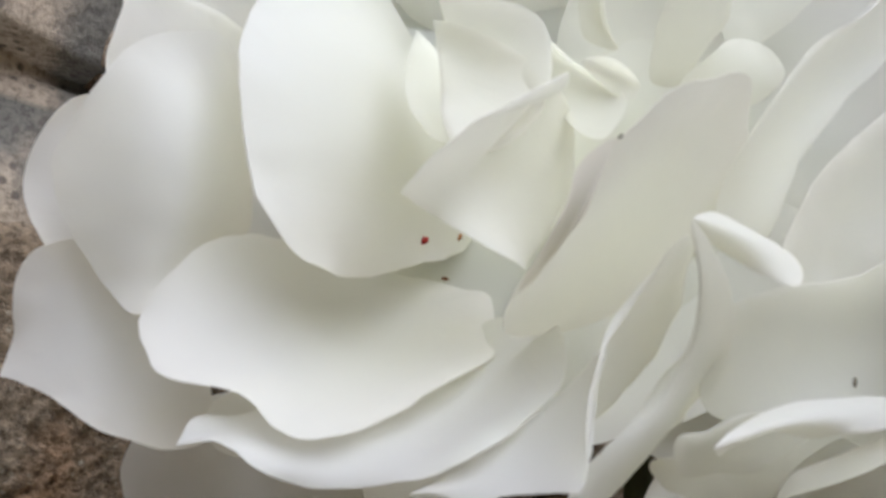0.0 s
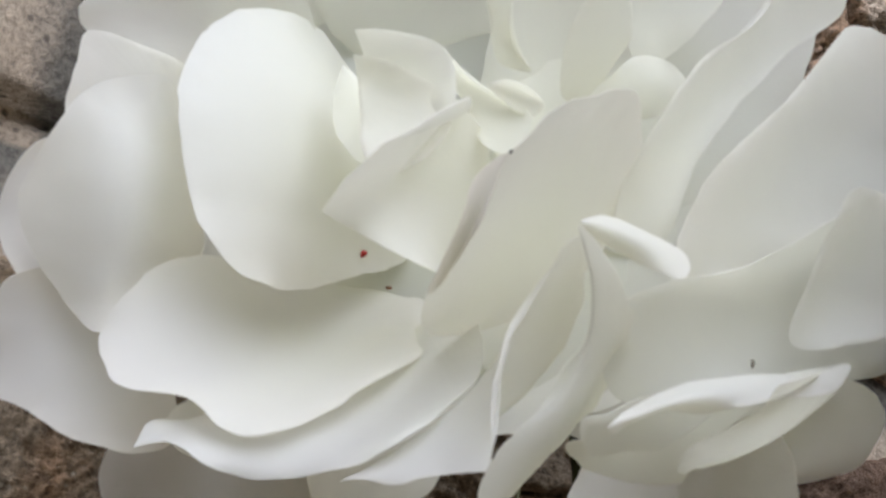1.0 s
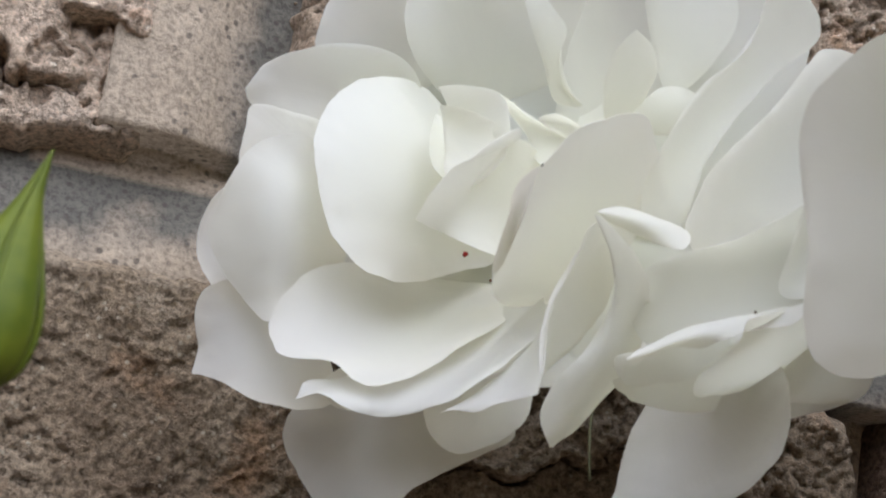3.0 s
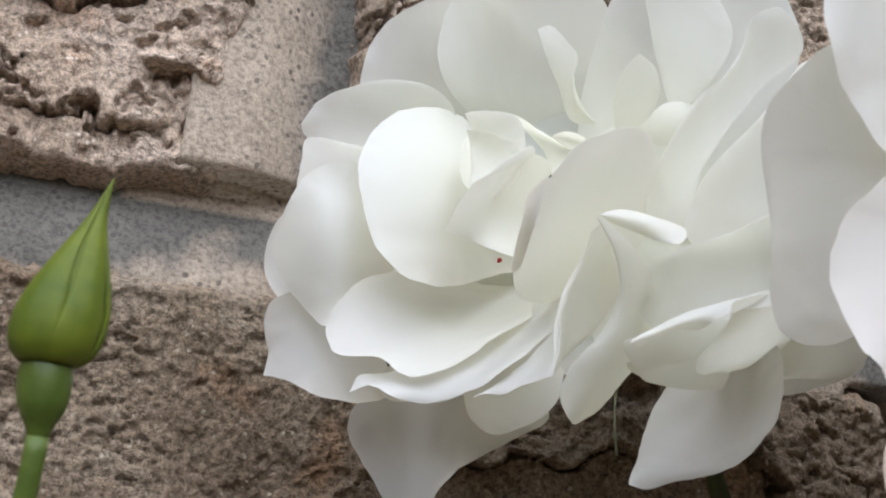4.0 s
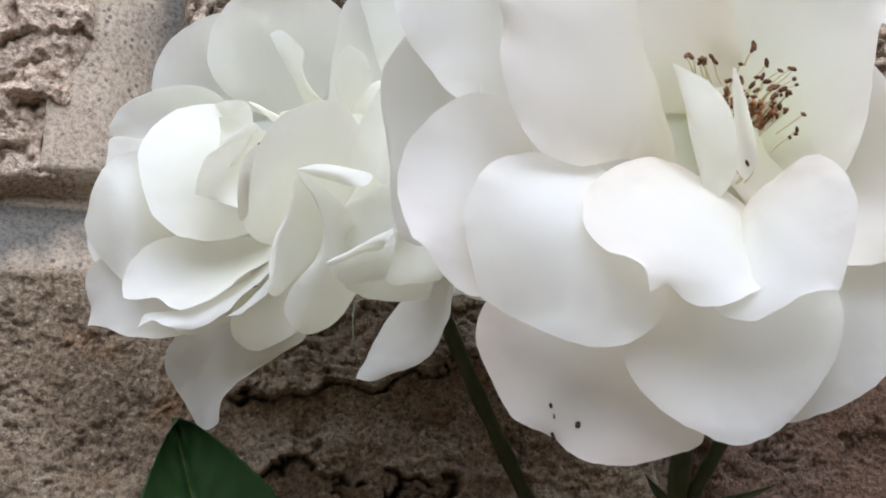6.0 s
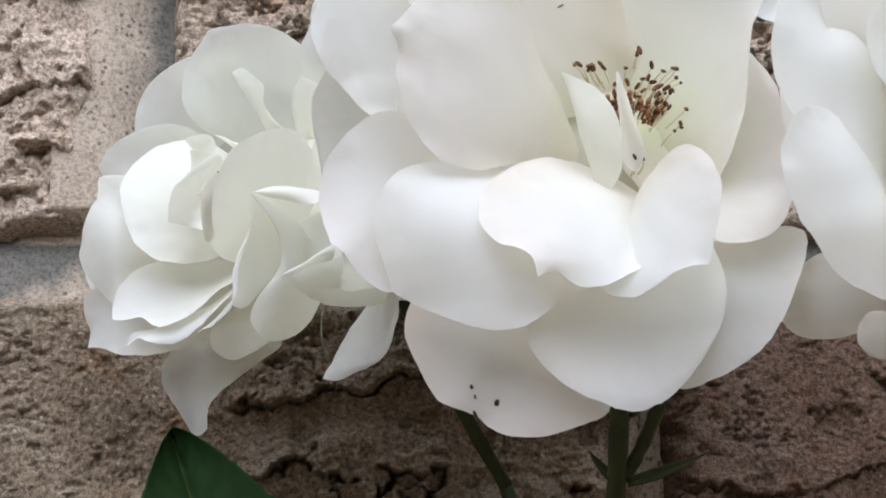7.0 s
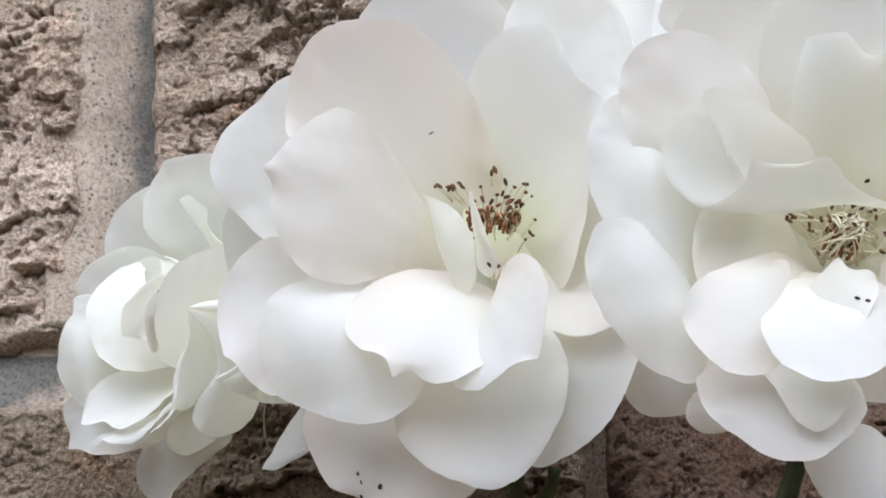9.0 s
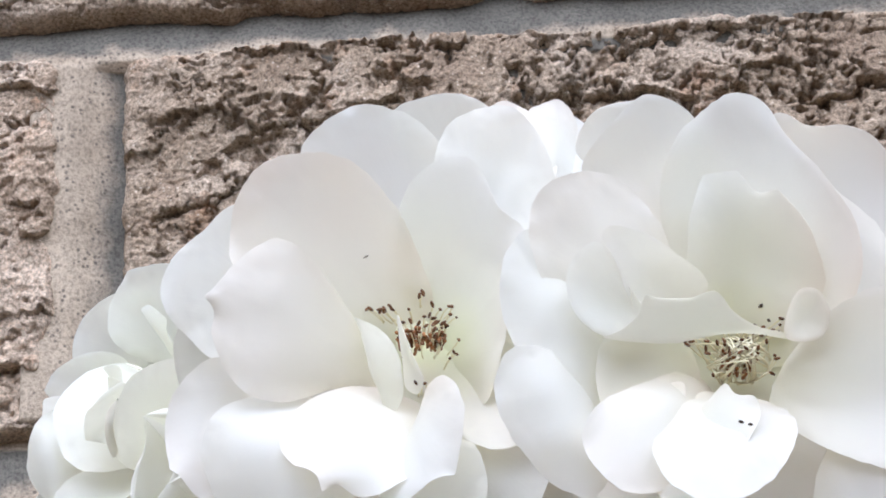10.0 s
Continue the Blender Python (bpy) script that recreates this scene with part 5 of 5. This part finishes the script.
speck(rose_one, (-9.3, -24.2, -0.7), 0.4, 0.16, 1.1, SPECK, "small dark fleck")
speck(rose_three, (4.0, -5.15, 7.8), 0.9, 0.55, 0.6, SPECK, "loose brown anther")
speck(rose_three, (1.0, -24.7, 0.2), 0.6, 0.4, 2.2, SPECK, "loose brown anther")
speck(rose_three, (-3.6, -21.4, -12.6), 0.8, 0.4, 2.6, SPECK, "small brown fleck")
speck(rose_three, (-2.5, -21.7, -13.1), 0.7, 0.4, 2.8, SPECK, "small brown fleck")
speck(rose_two, (-8.2, -2.25, 16.4), 0.95, 0.25, 0.5, HUSK_GREY, "tiny grey insect husk")
speck(rose_two, (-20.9, -1.6, -34.0), 0.7, 0.35, 1.9, SPECK, "small dark fleck")
speck(rose_two, (-20.5, -1.6, -35.2), 0.6, 0.25, 1.8, SPECK, "small dark fleck")
speck(rose_two, (-17.8, -2.2, -36.0), 0.8, 0.6, 1.2, SPECK, "small dark fleck")
speck(rose_two, (-20.5, -1.9, -37.3), 1.1, 0.4, 2.0, SPECK, "dark nibbled edge")
LEAF = rose_leaf((0.0250, -0.020, -0.126), (0.0125, -0.030, -0.0845), 0.0165, "dark green rose leaf with a pale sunk midrib")

# added leaves, hidden behind the blooms, that block light from the lower wall
for rose, at, tip, width in (
    (rose_one, (0.0452, -0.0145, -0.0397), (0.0702, -0.0435, -0.05), 0.0165),
    (rose_two, (0.1070, -0.0121, -0.0452), (0.0949, -0.0499, -0.0576), 0.0138),
    (rose_two, (0.061, -0.061, -0.0673), (0.1023, -0.0557, -0.0557), 0.0165),
    (rose_one, (0.0463, -0.0373, -0.0618), (0.0258, -0.0144, -0.0575), 0.0122),
    (rose_two, (0.0722, -0.0109, -0.0476), (0.0349, -0.0112, -0.0489), 0.0145),
    (rose_one, (0.0546, -0.0483, -0.0472), (0.0922, -0.038, -0.0422), 0.014),
    (rose_one, (0.044, -0.0204, -0.0371), (0.0155, -0.0113, -0.037), 0.0165),
    (rose_two, (0.0878, -0.0243, -0.0345), (0.0875, -0.062, -0.0276), 0.0150),
    (rose_two, (0.0949, -0.0292, -0.0555), (0.0734, -0.0518, -0.0621), 0.0136),
    (rose_two, (0.0790, -0.0555, -0.0436), (0.0450, -0.0730, -0.0510), 0.0110),
):
    rose_leaf(at, tip, width, "unseen leaf added behind the bloom to shade the wall", rose)

cane(rose_one, (0.0360, 0.0200, -0.0420), (0.020, 0.010, -0.050), 0.0012)
cane(rose_two, (0.0010, 0.0360, -0.0620), (-0.001, 0.006, -0.10), 0.0014)
cane(rose_three, (-0.0170, 0.0120, -0.0520), (-0.030, 0.020, -0.12), 0.0014)
cane(BUD, (-0.0030, 0.0100, -0.0360), (-0.008, 0.020, -0.09), 0.0008)
cane(LEAF, LEAF["stalk_end"], (0.004, 0.001, -0.05), 0.0007)

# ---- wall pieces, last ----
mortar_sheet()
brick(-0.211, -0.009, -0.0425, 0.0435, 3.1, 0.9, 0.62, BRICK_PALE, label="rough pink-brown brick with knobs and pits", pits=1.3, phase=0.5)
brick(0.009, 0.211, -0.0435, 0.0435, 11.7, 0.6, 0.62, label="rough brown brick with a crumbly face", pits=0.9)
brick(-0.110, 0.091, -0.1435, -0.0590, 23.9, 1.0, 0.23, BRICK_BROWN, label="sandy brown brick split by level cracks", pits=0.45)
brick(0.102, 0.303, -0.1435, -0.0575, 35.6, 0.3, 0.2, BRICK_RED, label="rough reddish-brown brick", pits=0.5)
brick(-0.110, 0.091, 0.0565, 0.1435, 41.9, 0.5)
brick(0.102, 0.303, 0.0565, 0.1435, 47.3, 0.5)
brick(-0.312, -0.121, -0.1435, -0.0565, 53.3, 0.5)
brick(-0.312, -0.121, 0.0565, 0.1435, 57.3, 0.5)
brick(0.229, 0.431, -0.0435, 0.0435, 61.7, 0.5)
far_wall()
